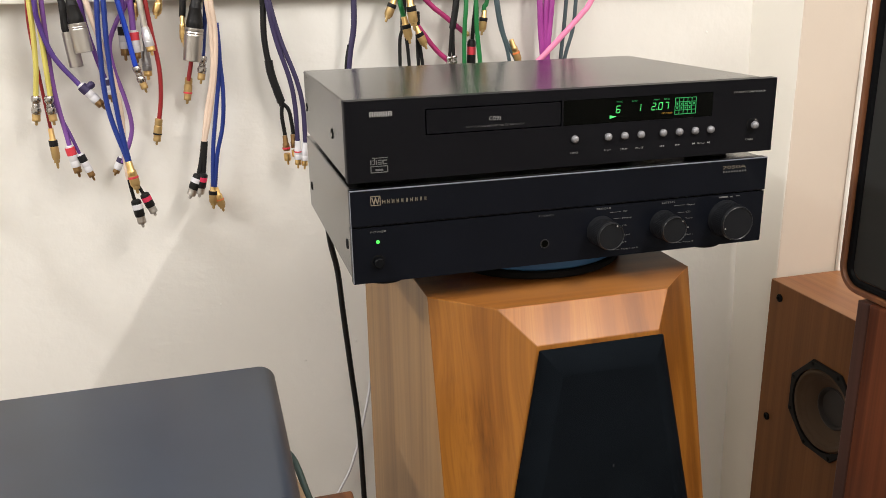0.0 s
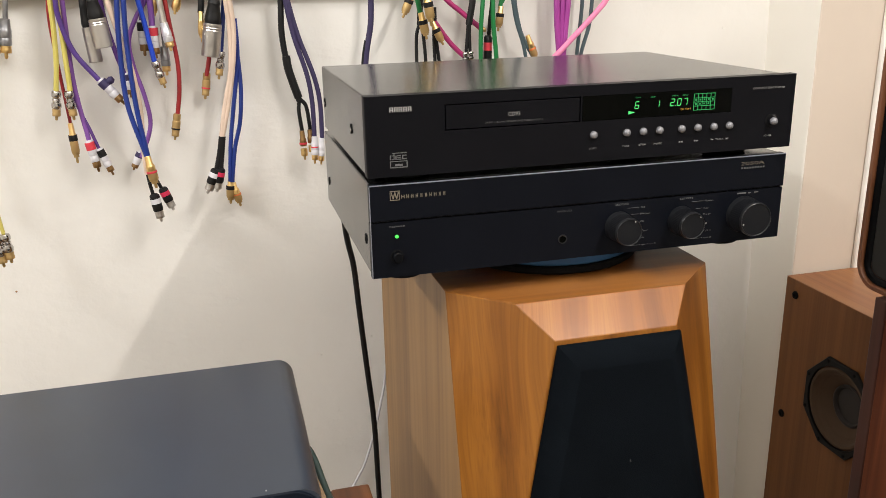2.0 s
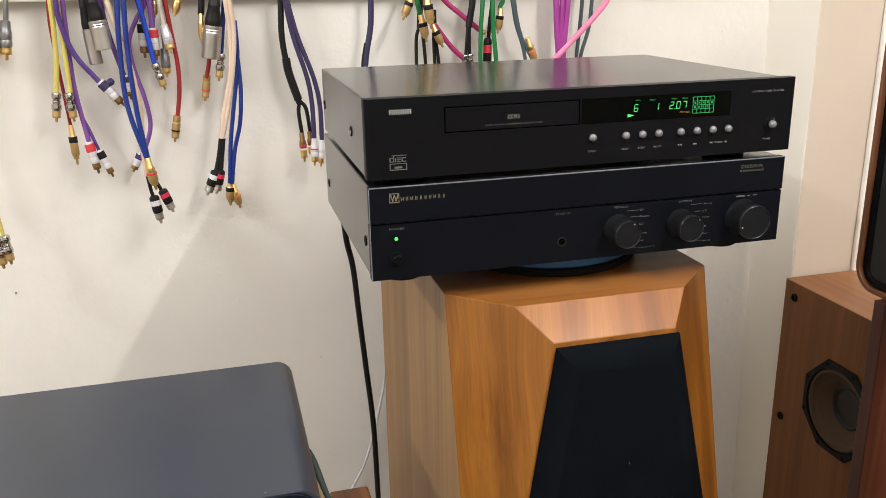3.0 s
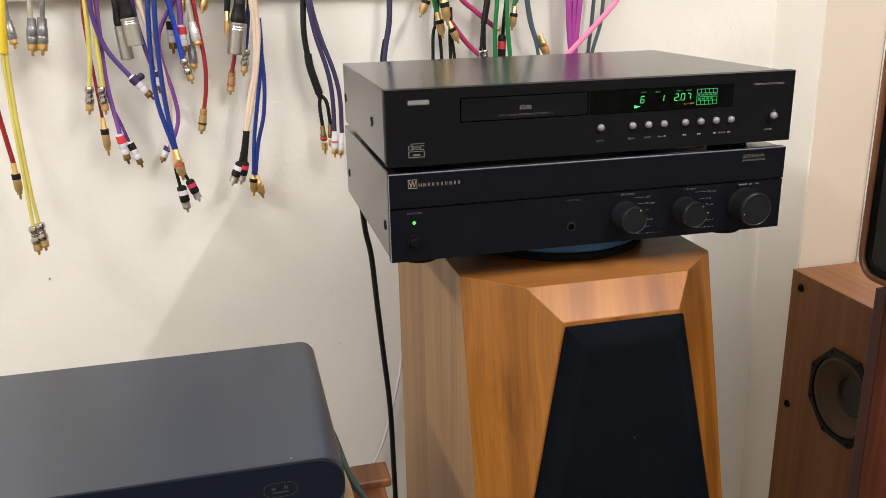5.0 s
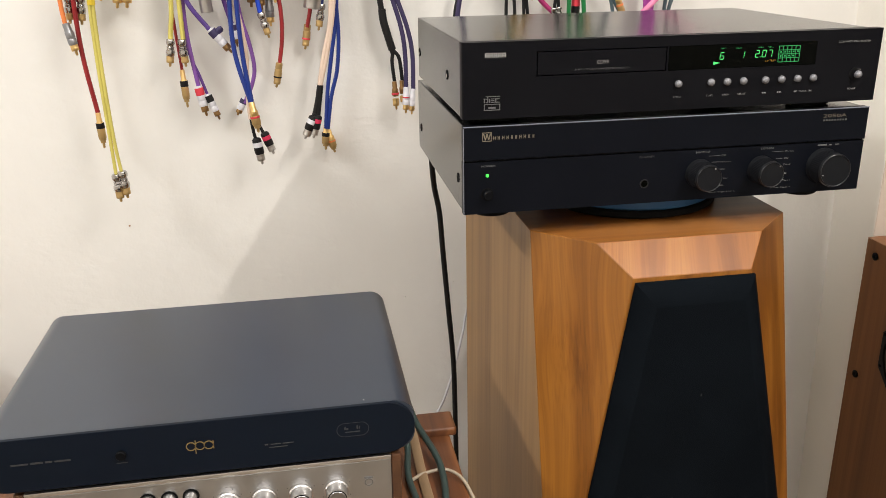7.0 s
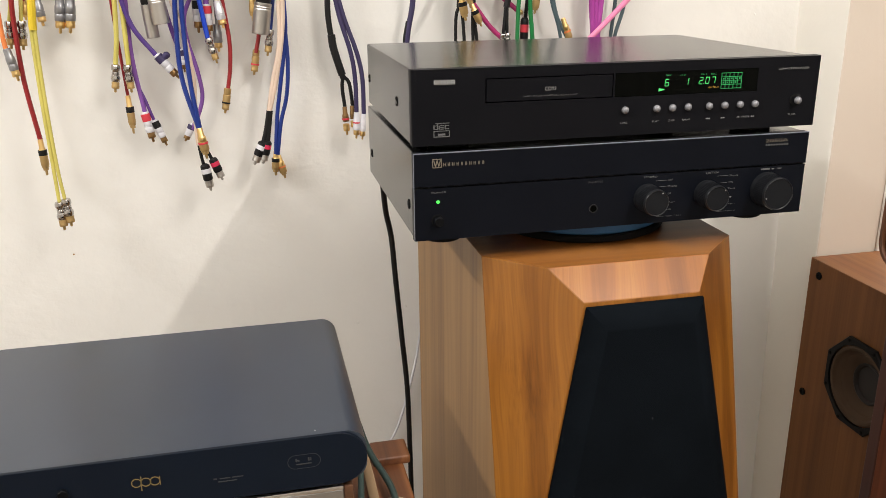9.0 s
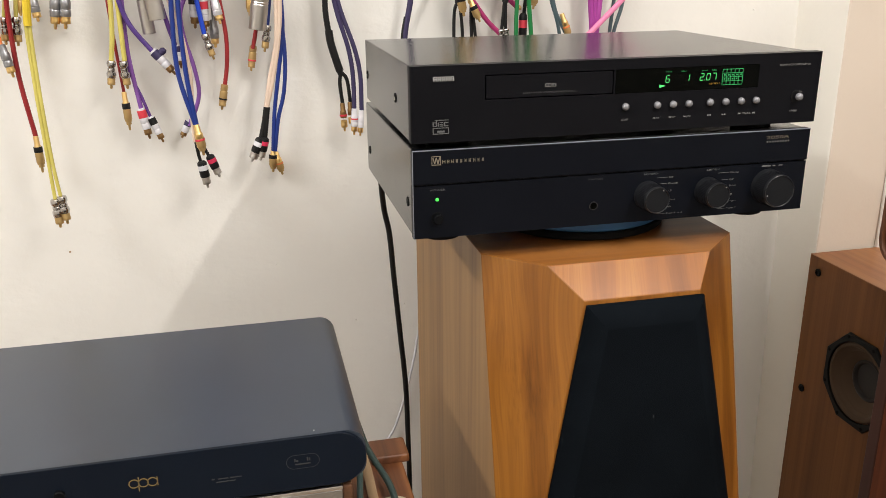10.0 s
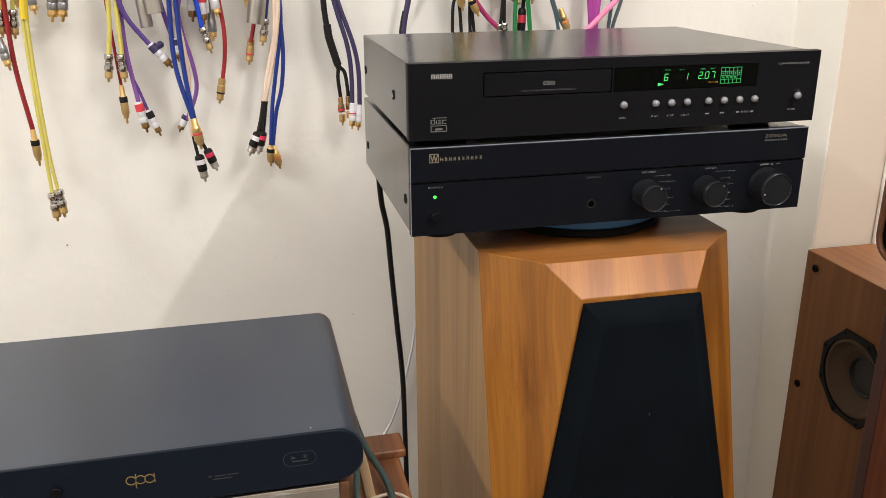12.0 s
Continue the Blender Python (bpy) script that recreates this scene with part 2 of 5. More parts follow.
M = {
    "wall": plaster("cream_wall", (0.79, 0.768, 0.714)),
    # breast's side face: light from the left is put into a paler cream
    "pier": plaster("ivory_wall_lit", (0.88, 0.845, 0.76), 0.3),
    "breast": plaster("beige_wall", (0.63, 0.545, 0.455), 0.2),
    "ceiling": plaster("white_ceiling", (0.8, 0.79, 0.75), 0.1),
    "white_gloss": plain("white_gloss_paint", (0.82, 0.80, 0.74), 0.35, grain=0.05, grain_scale=60),
    "floor": plain("brown_carpet", (0.22, 0.18, 0.13), 0.9, 0.0, 0.6, 300),
    "black_steel": plain("black_painted_steel", (0.012, 0.0118, 0.0115), 0.20, 0.0, 0.015, 900, 0.9),
    "black_anodised": plain("black_anodised", (0.0060, 0.0060, 0.0073), 0.36, 0.0, 0.03, 900, 0.045),
    "black_brushed": brushed("black_brushed_aluminium", (0.0043, 0.0051, 0.0078), 0.34, 0.0, 0.05),
    "black_plastic": plain("black_plastic", (0.0036, 0.0039, 0.0047), 0.42, 0.0, 0.04, 700, 0.08),
    "gloss_black": plain("gloss_black_rim", (0.010, 0.0105, 0.012), 0.30, specular=0.38),
    "knob_black": plain("black_knob", (0.0085, 0.009, 0.0105), 0.45, 0.0, 0.04, 700, 0.10),
    "rubber": plain("black_rubber", (0.005, 0.005, 0.005), 0.75, specular=0.12),
    "display_glass": plain("display_window", (0.0010, 0.0012, 0.0009), 0.08, specular=0.06),
    "button": plain("silver_button", (0.20, 0.20, 0.21), 0.42, 0.3),
    "chrome": plain("chrome", (0.78, 0.76, 0.73), 0.22, 1.0),
    "edge_glint": plain("black_edge_glint", (0.29, 0.31, 0.38), 0.35, 0.6),
    "dull_ring": plain("dull_metal_ring", (0.028, 0.028, 0.03), 0.35, 0.5),
    "print": plain("pale_print", (0.37, 0.365, 0.35), 0.5),
    "print_mid": plain("grey_print", (0.21, 0.21, 0.205), 0.5),
    "print_dim": plain("dim_print", (0.12, 0.12, 0.12), 0.5),
    "print_faint": plain("faint_print", (0.032, 0.033, 0.035), 0.5),
    "print_gold": plain("gold_print", (0.24, 0.205, 0.15), 0.4, 0.3),
    "gold_leaf": plain("gold_logo", (0.27, 0.19, 0.07), 0.45, 0.3),
    "green_glow": glow("green_segments", (0.10, 1.0, 0.22), 0.75),
    "green_soft": glow("green_grid", (0.05, 0.75, 0.2), 0.30),
    "amber_glow": glow("amber_segments", (1.0, 0.50, 0.05), 0.5),
    "led": glow("green_led", (0.08, 1.0, 0.10), 1.3),
    "blue_pad": plain("blue_pad", (0.015, 0.10, 0.24), 0.55, 0.0, 0.2, 300),
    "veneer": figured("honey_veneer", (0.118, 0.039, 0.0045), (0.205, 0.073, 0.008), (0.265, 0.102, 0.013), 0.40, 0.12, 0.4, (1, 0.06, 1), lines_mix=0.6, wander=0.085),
    # the sloping brow's sheen is partly put into this lighter base colour
    "veneer_lit_brow": figured("honey_veneer_lit_brow", (0.185, 0.062, 0.011), (0.265, 0.095, 0.017), (0.32, 0.127, 0.025), 0.34, 0.14, 0.35, (1, 0.05, 1), (0, radians(-22), 0), 0.5, 0.11),
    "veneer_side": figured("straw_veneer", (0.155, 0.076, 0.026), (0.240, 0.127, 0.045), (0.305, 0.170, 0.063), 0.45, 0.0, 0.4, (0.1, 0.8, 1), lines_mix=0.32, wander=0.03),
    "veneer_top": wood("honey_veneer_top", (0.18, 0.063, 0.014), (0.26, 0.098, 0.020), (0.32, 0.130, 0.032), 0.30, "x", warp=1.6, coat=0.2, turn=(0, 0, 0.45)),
    "grille": weave("black_grille_cloth", (0.0028, 0.0040, 0.0055)),
    "teak": wood("teak_veneer", (0.135, 0.050, 0.012), (0.188, 0.072, 0.016), (0.22, 0.087, 0.021), 0.48, "z", specular=0.3),
    "teak_top": wood("teak_veneer_top", (0.24, 0.09, 0.03), (0.30, 0.125, 0.042), (0.34, 0.145, 0.05), 0.42, "y"),
    "rosewood": wood("rosewood_veneer", (0.050, 0.014, 0.008), (0.125, 0.036, 0.016), (0.19, 0.058, 0.024), 0.42, "z", warp=1.0, specular=0.22),
    "rosewood_dark": wood("rosewood_dark", (0.022, 0.008, 0.007), (0.050, 0.017, 0.013), (0.075, 0.026, 0.018), 0.4, "z"),
    "walnut_rim": wood("walnut_rim", (0.14, 0.05, 0.022), (0.20, 0.075, 0.03), (0.25, 0.10, 0.04), 0.35, "z"),
    "stand_wood": wood("stained_pine", (0.070, 0.026, 0.012), (0.165, 0.060, 0.022), (0.25, 0.098, 0.036), 0.42, "y", warp=1.4),
    "case_walnut": wood("case_walnut", (0.06, 0.025, 0.012), (0.10, 0.045, 0.02), (0.14, 0.06, 0.03), 0.4, "y"),
    "slate_blue": plain("slate_blue_paint", (0.0285, 0.0365, 0.051), 0.30, 0.0, 0.03, 1200, 0.6),
    "navy_panel": plain("navy_front_panel", (0.0036, 0.0068, 0.0135), 0.48, 0.0, 0.03, 900, 0.13),
    "aluminium": brushed("brushed_aluminium", (0.46, 0.46, 0.47), 0.34, 1.0, 0.12),
    "knob_alu": plain("spun_aluminium", (0.62, 0.60, 0.575), 0.36, 1.0),
    "cap_alu": plain("spun_cap", (0.38, 0.38, 0.39), 0.30, 1.0),
    "orange_lens": plain("orange_lens", (0.75, 0.14, 0.03), 0.35),
    "red_print": plain("red_print", (0.28, 0.03, 0.03), 0.5),
    "cone": plain("paper_cone", (0.075, 0.044, 0.023), 0.8, 0.0, 0.3, 200),
    "cone_dark": plain("dark_dust_cap", (0.022, 0.019, 0.017), 0.6),
    "basket": plain("black_basket", (0.006, 0.0055, 0.005), 0.5, 0.0, 0.2, 300, 0.15),
    "screen": plain("dark_cloth_panel", (0.012, 0.013, 0.012), 0.7, 0.0, 0.2, 500),
    # cables and plugs
    "yellow": plain("yellow_pvc", (0.58, 0.50, 0.12), 0.4),
    "bright_yellow": plain("bright_yellow_sleeve", (0.72, 0.52, 0.03), 0.4),
    "red": plain("dark_red_pvc", (0.28, 0.016, 0.018), 0.4),
    "crimson": plain("crimson_band", (0.55, 0.02, 0.07), 0.45),
    "red_band": plain("red_band", (0.62, 0.04, 0.06), 0.45),
    "violet": plain("violet_pvc", (0.195, 0.072, 0.31), 0.42),
    "dark_violet": plain("dark_violet_pvc", (0.095, 0.03, 0.19), 0.42),
    "purple": plain("purple_pvc", (0.07, 0.028, 0.19), 0.45),
    "dark_purple": plain("dark_purple_braid", (0.032, 0.022, 0.075), 0.6, 0.0, 0.4, 900),
    "blue": plain("blue_pvc", (0.010, 0.032, 0.21), 0.38),
    "bright_blue": plain("bright_blue_pvc", (0.008, 0.05, 0.46), 0.38),
    "beige": plain("beige_pvc", (0.66, 0.51, 0.40), 0.45),
    "black": plain("black_cable", (0.007, 0.0065, 0.0065), 0.5, 0.0, 0.3, 800, 0.3),
    "green": plain("green_pvc", (0.008, 0.17, 0.04), 0.4),
    "magenta": plain("magenta_pvc", (0.40, 0.028, 0.14), 0.42),
    "magenta_violet": plain("magenta_violet_pvc", (0.33, 0.045, 0.27), 0.42),
    "pink": plain("pink_pvc", (0.80, 0.24, 0.42), 0.42),
    "teal": plain("grey_green_pvc", (0.055, 0.085, 0.095), 0.45),
    "dark_green": plain("dark_green_pvc", (0.035, 0.060, 0.055), 0.45),
    "orange": plain("orange_pvc", (0.75, 0.22, 0.06), 0.42),
    "silver_braid": plain("silver_braid", (0.62, 0.58, 0.50), 0.35, 0.5, 0.9, 500),
    "grey": plain("grey_satin", (0.31, 0.31, 0.32), 0.30, 0.7),
    "gold": plain("gold_plating", (0.84, 0.58, 0.24), 0.32, 1.0),
    "gold_dark": plain("brown_gold", (0.32, 0.19, 0.08), 0.3, 0.9),
    "ribbed_chrome": plain("dark_chrome", (0.52, 0.50, 0.48), 0.16, 1.0),
    "matte_brass": plain("matte_brass", (0.50, 0.34, 0.14), 0.5, 0.7, 0.2, 900),
    "bright_silver": plain("bright_silver", (0.72, 0.72, 0.74), 0.28, 0.55),
    "nickel": plain("satin_nickel", (0.55, 0.52, 0.485), 0.34, 1.0),
    "white_plastic": plain("white_plastic", (0.64, 0.63, 0.65), 0.35),
    "cream_cable": plain("cream_cable", (0.42, 0.35, 0.26), 0.5),
    "tan_tape": plain("tan_ribbon", (0.30, 0.20, 0.11), 0.6),
}


# ---- building helpers ----
BASES = {}


def thing(name, base, label, category, group="", kind=""):
    ob = new(name)
    ob.empty_display_size = 0.02
    ob.location = base
    BASES[ob.name] = Vector(base)
    return tagged(ob, label, category, group, kind)


def sharpen(bm, angle=32):
    for f in bm.faces:
        f.smooth = True
    for e in bm.edges:
        if len(e.link_faces) != 2 or e.calc_face_angle(0) > radians(angle):
            e.smooth = False
        else:
            small, large = sorted(f.calc_area() for f in e.link_faces)
            if large > 14 * small and e.calc_face_angle(0) > radians(6):
                e.smooth = False


def finish(name, bm, material):
    bmesh.ops.recalc_face_normals(bm, faces=bm.faces)
    sharpen(bm)
    me = bpy.data.meshes.new(name)
    bm.to_mesh(me)
    bm.free()
    me.materials.append(material)
    return me


def part(name, bm, material, parent, label=""):
    """One mesh, given in world places, under a thing or under one of its parts."""
    root = parent
    while root.parent:
        root = root.parent
    bmesh.ops.translate(bm, verts=bm.verts, vec=-BASES[root.name])
    ob = new(name, finish(name, bm, material))
    ob.parent = parent
    return tagged(ob, label)


def structure(name, bm, material, label, category):
    return tagged(new(name, finish(name, bm, material)), label, category, kind="structure")


def block(x0, x1, y0, y1, z0, z1, bevel=0.0, segments=2, bm=None):
    own = bmesh.new()
    bmesh.ops.create_cube(own, size=1)
    for v in own.verts:
        v.co = ((x0 + x1) / 2 + v.co.x * (x1 - x0), (y0 + y1) / 2 + v.co.y * (y1 - y0), (z0 + z1) / 2 + v.co.z * (z1 - z0))
    if bevel:
        bmesh.ops.bevel(own, geom=own.edges[:], offset=bevel, segments=segments, profile=0.5, affect="EDGES")
    if bm is None:
        return own
    return joined(bm, own)


def joined(bm, own):
    me = bpy.data.meshes.new("tmp")
    own.to_mesh(me)
    own.free()
    bm.from_mesh(me)
    bpy.data.meshes.remove(me)
    return bm


def lathe(profile, start, way, sides=20, capped=True):
    """A turned shape: (radius, distance along) pairs from start along way."""
    bm = bmesh.new()
    start, way = Vector(start), Vector(way).normalized()
    u = way.orthogonal().normalized()
    v = way.cross(u)
    rings = []
    for r, h in profile:
        c = start + way * h
        if r <= 1e-6:
            rings.append([bm.verts.new(c)])
        else:
            rings.append([bm.verts.new(c + r * (math.cos(a) * u + math.sin(a) * v)) for a in [2 * math.pi * k / sides for k in range(sides)]])
    for a, b in zip(rings, rings[1:]):
        for k in range(sides):
            q = (k + 1) % sides
            if len(a) == 1 and len(b) > 1:
                bm.faces.new((a[0], b[q], b[k]))
            elif len(b) == 1 and len(a) > 1:
                bm.faces.new((a[k], a[q], b[0]))
            elif len(a) > 1:
                bm.faces.new((a[k], a[q], b[q], b[k]))
    for end in (rings[0], rings[-1]) if capped else ():
        if len(end) > 1:
            bm.faces.new(end)
    return bm


def disc(x, y, z, r, depth, bevel=0.0005, way=(0, -1, 0), sides=24):
    """A short round boss whose back lies at (x, y, z)."""
    return lathe([(r, 0), (r, depth - bevel), (r - bevel, depth), (0, depth)], (x, y, z), way, sides)


def dome(x, y, z, r, depth, way=(0, -1, 0), sides=20):
    return lathe([(r, 0)] + [(r * math.cos(a), depth * (0.35 + 0.65 * math.sin(a))) for a in [k * math.pi / 12 for k in range(7)]][:-1] + [(0, depth)], (x, y, z), way, sides)


def ring(x, y, z, r_out, r_in, depth, sides=28):
    return lathe([(r_in, 0), (r_out, 0), (r_out, depth), (r_in, depth), (r_in, 0)], (x, y, z), (0, -1, 0), sides, False)


def smooth_path(pts, steps=8):
    """Points along a smooth curve through pts."""
    pts = [Vector(p) for p in pts]
    ext = [2 * pts[0] - pts[1]] + pts + [2 * pts[-1] - pts[-2]]
    out = []
    for a, b, c, d in zip(ext, ext[1:], ext[2:], ext[3:]):
        for k in range(steps):
            t = k / steps
            out.append(0.5 * (2 * b + (c - a) * t + (2 * a - 5 * b + 4 * c - d) * t * t + (3 * b - a - 3 * c + d) * t ** 3))
    return out + [pts[-1]]


def tube(pts, r, sides=10, steps=8, flat=1.0):
    bm = bmesh.new()
    line = smooth_path(pts, steps)
    rings = []
    u = None
    for i, p in enumerate(line):
        d = (line[min(i + 1, len(line) - 1)] - line[max(i - 1, 0)]).normalized()
        u = (u - d * u.dot(d)).normalized() if u else d.cross(Vector((0, 1, 0.01))).normalized()
        v = d.cross(u)
        rings.append([bm.verts.new(p + r * (math.cos(a) * u + flat * math.sin(a) * v)) for a in [2 * math.pi * k / sides for k in range(sides)]])
    for a, b in zip(rings, rings[1:]):
        for k in range(sides):
            q = (k + 1) % sides
            bm.faces.new((a[k], a[q], b[q], b[k]))
    bm.faces.new(rings[0])
    bm.faces.new(rings[-1])
    return bm


def writing(text, x0, x1, z0, z1, y, material, parent, name="lettering", shear=0.0):
    """Printed words that fill the given box on a face that looks towards -y."""
    cu = bpy.data.curves.new("words", "FONT")
    cu.body, cu.shear, cu.resolution_u, cu.offset = text, shear, 3, -0.012
    tmp = new("words", cu)
    me = bpy.data.meshes.new_from_object(tmp.evaluated_get(bpy.context.evaluated_depsgraph_get()))
    bpy.data.objects.remove(tmp)
    bm = bmesh.new()
    bm.from_mesh(me)
    bpy.data.meshes.remove(me)
    lo = [min(v.co[k] for v in bm.verts) for k in (0, 1)]
    hi = [max(v.co[k] for v in bm.verts) for k in (0, 1)]
    for v in bm.verts:
        v.co = (x0 + (v.co.x - lo[0]) / (hi[0] - lo[0]) * (x1 - x0), y, z0 + (v.co.y - lo[1]) / (hi[1] - lo[1]) * (z1 - z0))
    root = parent
    while root.parent:
        root = root.parent
    bmesh.ops.translate(bm, verts=bm.verts, vec=-BASES[root.name])
    me = bpy.data.meshes.new(name)
    bm.to_mesh(me)
    bm.free()
    me.materials.append(material)
    ob = new(name, me)
    ob.parent = parent
    return ob


def bars(boxes, y, material, parent, name="print_mark", depth=0.0003):
    """Thin flat printed bars (x0, x1, z0, z1) on a face that looks towards -y."""
    bm = bmesh.new()
    for x0, x1, z0, z1 in boxes:
        block(x0, x1, y - depth, y, z0, z1, bm=bm)
    return part(name, bm, material, parent)


def fascia(x0, x1, y, thick, z0, z1, xs=(), zs=(), pockets=(), corner=0.004):
    """A front plate with rounded upright edges and rectangular pockets (column, row, depth)."""
    bm = bmesh.new()
    xs = [x0 + corner, *xs, x1 - corner]
    zs = [z0, *zs, z1]
    deep = {(i, j): d for i, j, d in pockets}
    at = {}

    def vert(x, yy, z):
        key = (round(x, 5), round(yy, 5), round(z, 5))
        if key not in at:
            at[key] = bm.verts.new((x, yy, z))
        return at[key]

    for i, (a, b) in enumerate(zip(xs, xs[1:])):
        for j, (c, d) in enumerate(zip(zs, zs[1:])):
            yy = y + deep.get((i, j), 0)
            bm.faces.new([vert(*p) for p in ((a, yy, c), (b, yy, c), (b, yy, d), (a, yy, d))])
            if (i, j) in deep:
                for p, q in (((a, c), (b, c)), ((b, c), (b, d)), ((b, d), (a, d)), ((a, d), (a, c))):
                    bm.faces.new([vert(p[0], y, p[1]), vert(q[0], y, q[1]), vert(q[0], yy, q[1]), vert(p[0], yy, p[1])])
    arc = [(corner * (1 - math.sin(a)), corner * (1 - math.cos(a))) for a in [k * math.pi / 10 for k in range(6)]]
    left = [(x0 + dx, y + dy) for dx, dy in arc] + [(x0, y + thick)]
    right = [(x1 - dx, y + dy) for dx, dy in arc] + [(x1, y + thick)]
    for line in (left, right):
        for p, q in zip(line, line[1:]):
            for c, d in zip(zs, zs[1:]):
                bm.faces.new([vert(*p, c), vert(*q, c), vert(*q, d), vert(*p, d)])
    for z in (z0, z1):
        front = [vert(x, y, z) for x in xs]
        outline = front + [vert(*p, z) for p in right[1:]] + [vert(*p, z) for p in reversed(left[1:])]
        bm.faces.new(outline)
    bm.faces.new([vert(x0, y + thick, z0), vert(x1, y + thick, z0), *[vert(x1, y + thick, z) for z in zs[1:]], *[vert(x0, y + thick, z) for z in reversed(zs[1:])]])
    return bm


# ---- the room ----
structure("wall_north", block(-2.2, 0.83, 0.541, 0.68, 0, 2.55), M["wall"], "cream painted uneven plaster wall behind the hanging cables", "wall")
breast = bmesh.new()
rows = 60
edge = []
for k in range(rows + 1):
    z = 2.55 * k / rows
    wob = 0.0016 * noise.noise((z * 9, 1.7, 0)) + 0.001 * noise.noise((z * 33, 4.1, 0))
    lean = 0.775 + 0.022 * (1.15 - z)
    edge.append([breast.verts.new(p) for p in ((lean, 0.67, z), (lean, 0.5405, z), (0.7865, 0.434 + wob, z), (0.7875 + wob, 0.4310, z), (0.790 + wob, 0.43, z), (2.3, 0.43, z), (2.3, 0.67, z))])
for a, b in zip(edge, edge[1:]):
    for k in range(7):
        breast.faces.new((a[k], a[(k + 1) % 7], b[(k + 1) % 7], b[k]))
chimney = structure("wall_breast", breast, M["wall"], "chimney breast with a beige front, cream side coloured as if brightly lit, worn corner", "wall")
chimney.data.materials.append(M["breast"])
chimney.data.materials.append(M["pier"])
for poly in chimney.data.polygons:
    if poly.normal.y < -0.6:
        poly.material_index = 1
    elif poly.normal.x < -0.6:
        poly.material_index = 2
structure("wall_west", block(-2.34, -2.2, -4.2, 0.68, 0, 2.55), M["wall"], "plain cream painted side wall", "wall")
structure("wall_east", block(2.3, 2.44, -4.2, 0.68, 0, 2.55), M["wall"], "plain cream painted side wall", "wall")
structure("wall_south", block(-2.34, 2.44, -4.34, -4.2, 0, 2.55), M["wall"], "plain cream painted wall at the back of the room", "wall")
structure("ceiling", block(-2.34, 2.44, -4.34, 0.68, 2.55, 2.65), M["ceiling"], "plain white painted ceiling", "ceiling")
structure("floor", block(-2.34, 2.44, -4.34, 0.68, -0.1, 0), M["floor"], "plain grey-brown carpeted floor", "floor")
structure("trim", block(0.901, 0.965, 0.421, 0.4295, 0, 2.1, 0.003), M["white_gloss"], "white painted upright board on the chimney breast", "trim")
rail = block(-1.1, 0.72, 0.522, 0.54, 1.2795, 1.66, 0.002)
structure("cable_rail", rail, M["white_gloss"], "white painted wooden board that the cables hang from", "rail")


def blemish(name, x, z, r, colour, label):
    ob = thing(name, (x, 0.54, z), label, name.replace("_", " "))
    part("head", lathe([(r, 0), (r * 0.8, r * 0.35), (0, r * 0.5)], (x, 0.5405, z), (0.2, -1, 0.3), 9), M[colour], ob)


blemish("wall_plug", 0.690, 1.209, 0.0022, "wall", "painted-over plug stub in the cream wall")
blemish("plaster_bump", 0.002, 0.720, 0.0020, "wall", "small painted-over bump on the cream wall")
blemish("plaster_bump", 0.085, 0.742, 0.0018, "wall", "tiny painted-over lump in the cream wall")
blemish("plaster_bump", -0.120, 0.832, 0.0015, "wall", "tiny painted-over pimple in the cream wall")
blemish("nail_hole", -0.426, 0.879, 0.0014, "gold_dark", "small dark nail hole in the cream wall")


# ---- the tall pyramid-fronted loudspeaker ----
SX, SW, TOP = 0.2188, 0.1430, 1.0036      # middle, half width, height


def front_y(z):
    return -0.0594 - 0.0276 * min(1.0, (0.9762 - z) / 0.4354)


spk = thing("floor_speaker", (SX, 0.15, 0), "tall honey-coloured wooden loudspeaker with a black cloth grille", "loudspeaker")
cab = bmesh.new()
L = {}
for s in (-1, 1):
    for key, p in dict(
        back_top=(SX + s * SW, 0.374, TOP), back_low=(SX + s * SW, 0.374, 0), side=(SX + s * SW, 0.0267, TOP),
        key=(SX + s * 0.0892, -0.0262, TOP), brow=(SX + s * 0.0623, -0.0594, 0.9762), hip=(SX + s * 0.1432, -0.087, 0.5408),
        toe=(SX + s * 0.1432, -0.087, 0)).items():
        L[key, s] = cab.verts.new(p)
for s in (-1, 1):
    cab.faces.new([L[k, s] for k in ("back_low", "toe", "hip", "side", "back_top")])
    cab.faces.new([L[k, s] for k in ("side", "key", "brow", "hip")])
cab.faces.new([L["brow", -1], L["brow", 1], L["hip", 1], L["hip", -1]])
cab.faces.new([L["hip", -1], L["hip", 1], L["toe", 1], L["toe", -1]])
cab.faces.new([L["back_top", -1], L["back_top", 1], L["back_low", 1], L["back_low", -1]])
cab.faces.new([L["toe", -1], L["toe", 1], L["back_low", 1], L["back_low", -1]])
cab.faces.new([L[k, -1] for k in ("back_top", "side", "key")] + [L[k, 1] for k in ("key", "side", "back_top")])
cab.faces.new([L["key", -1], L["key", 1], L["brow", 1], L["brow", -1]])
bmesh.ops.recalc_face_normals(cab, faces=cab.faces[:])
bmesh.ops.bevel(cab, geom=cab.edges[:], offset=0.0006, segments=1, profile=0.5, affect="EDGES")
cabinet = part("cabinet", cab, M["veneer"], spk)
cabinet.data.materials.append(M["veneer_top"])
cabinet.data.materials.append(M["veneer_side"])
cabinet.data.materials.append(M["veneer_lit_brow"])
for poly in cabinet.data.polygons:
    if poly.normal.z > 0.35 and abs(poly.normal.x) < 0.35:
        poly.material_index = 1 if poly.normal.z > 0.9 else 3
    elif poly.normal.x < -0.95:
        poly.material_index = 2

g = bmesh.new()
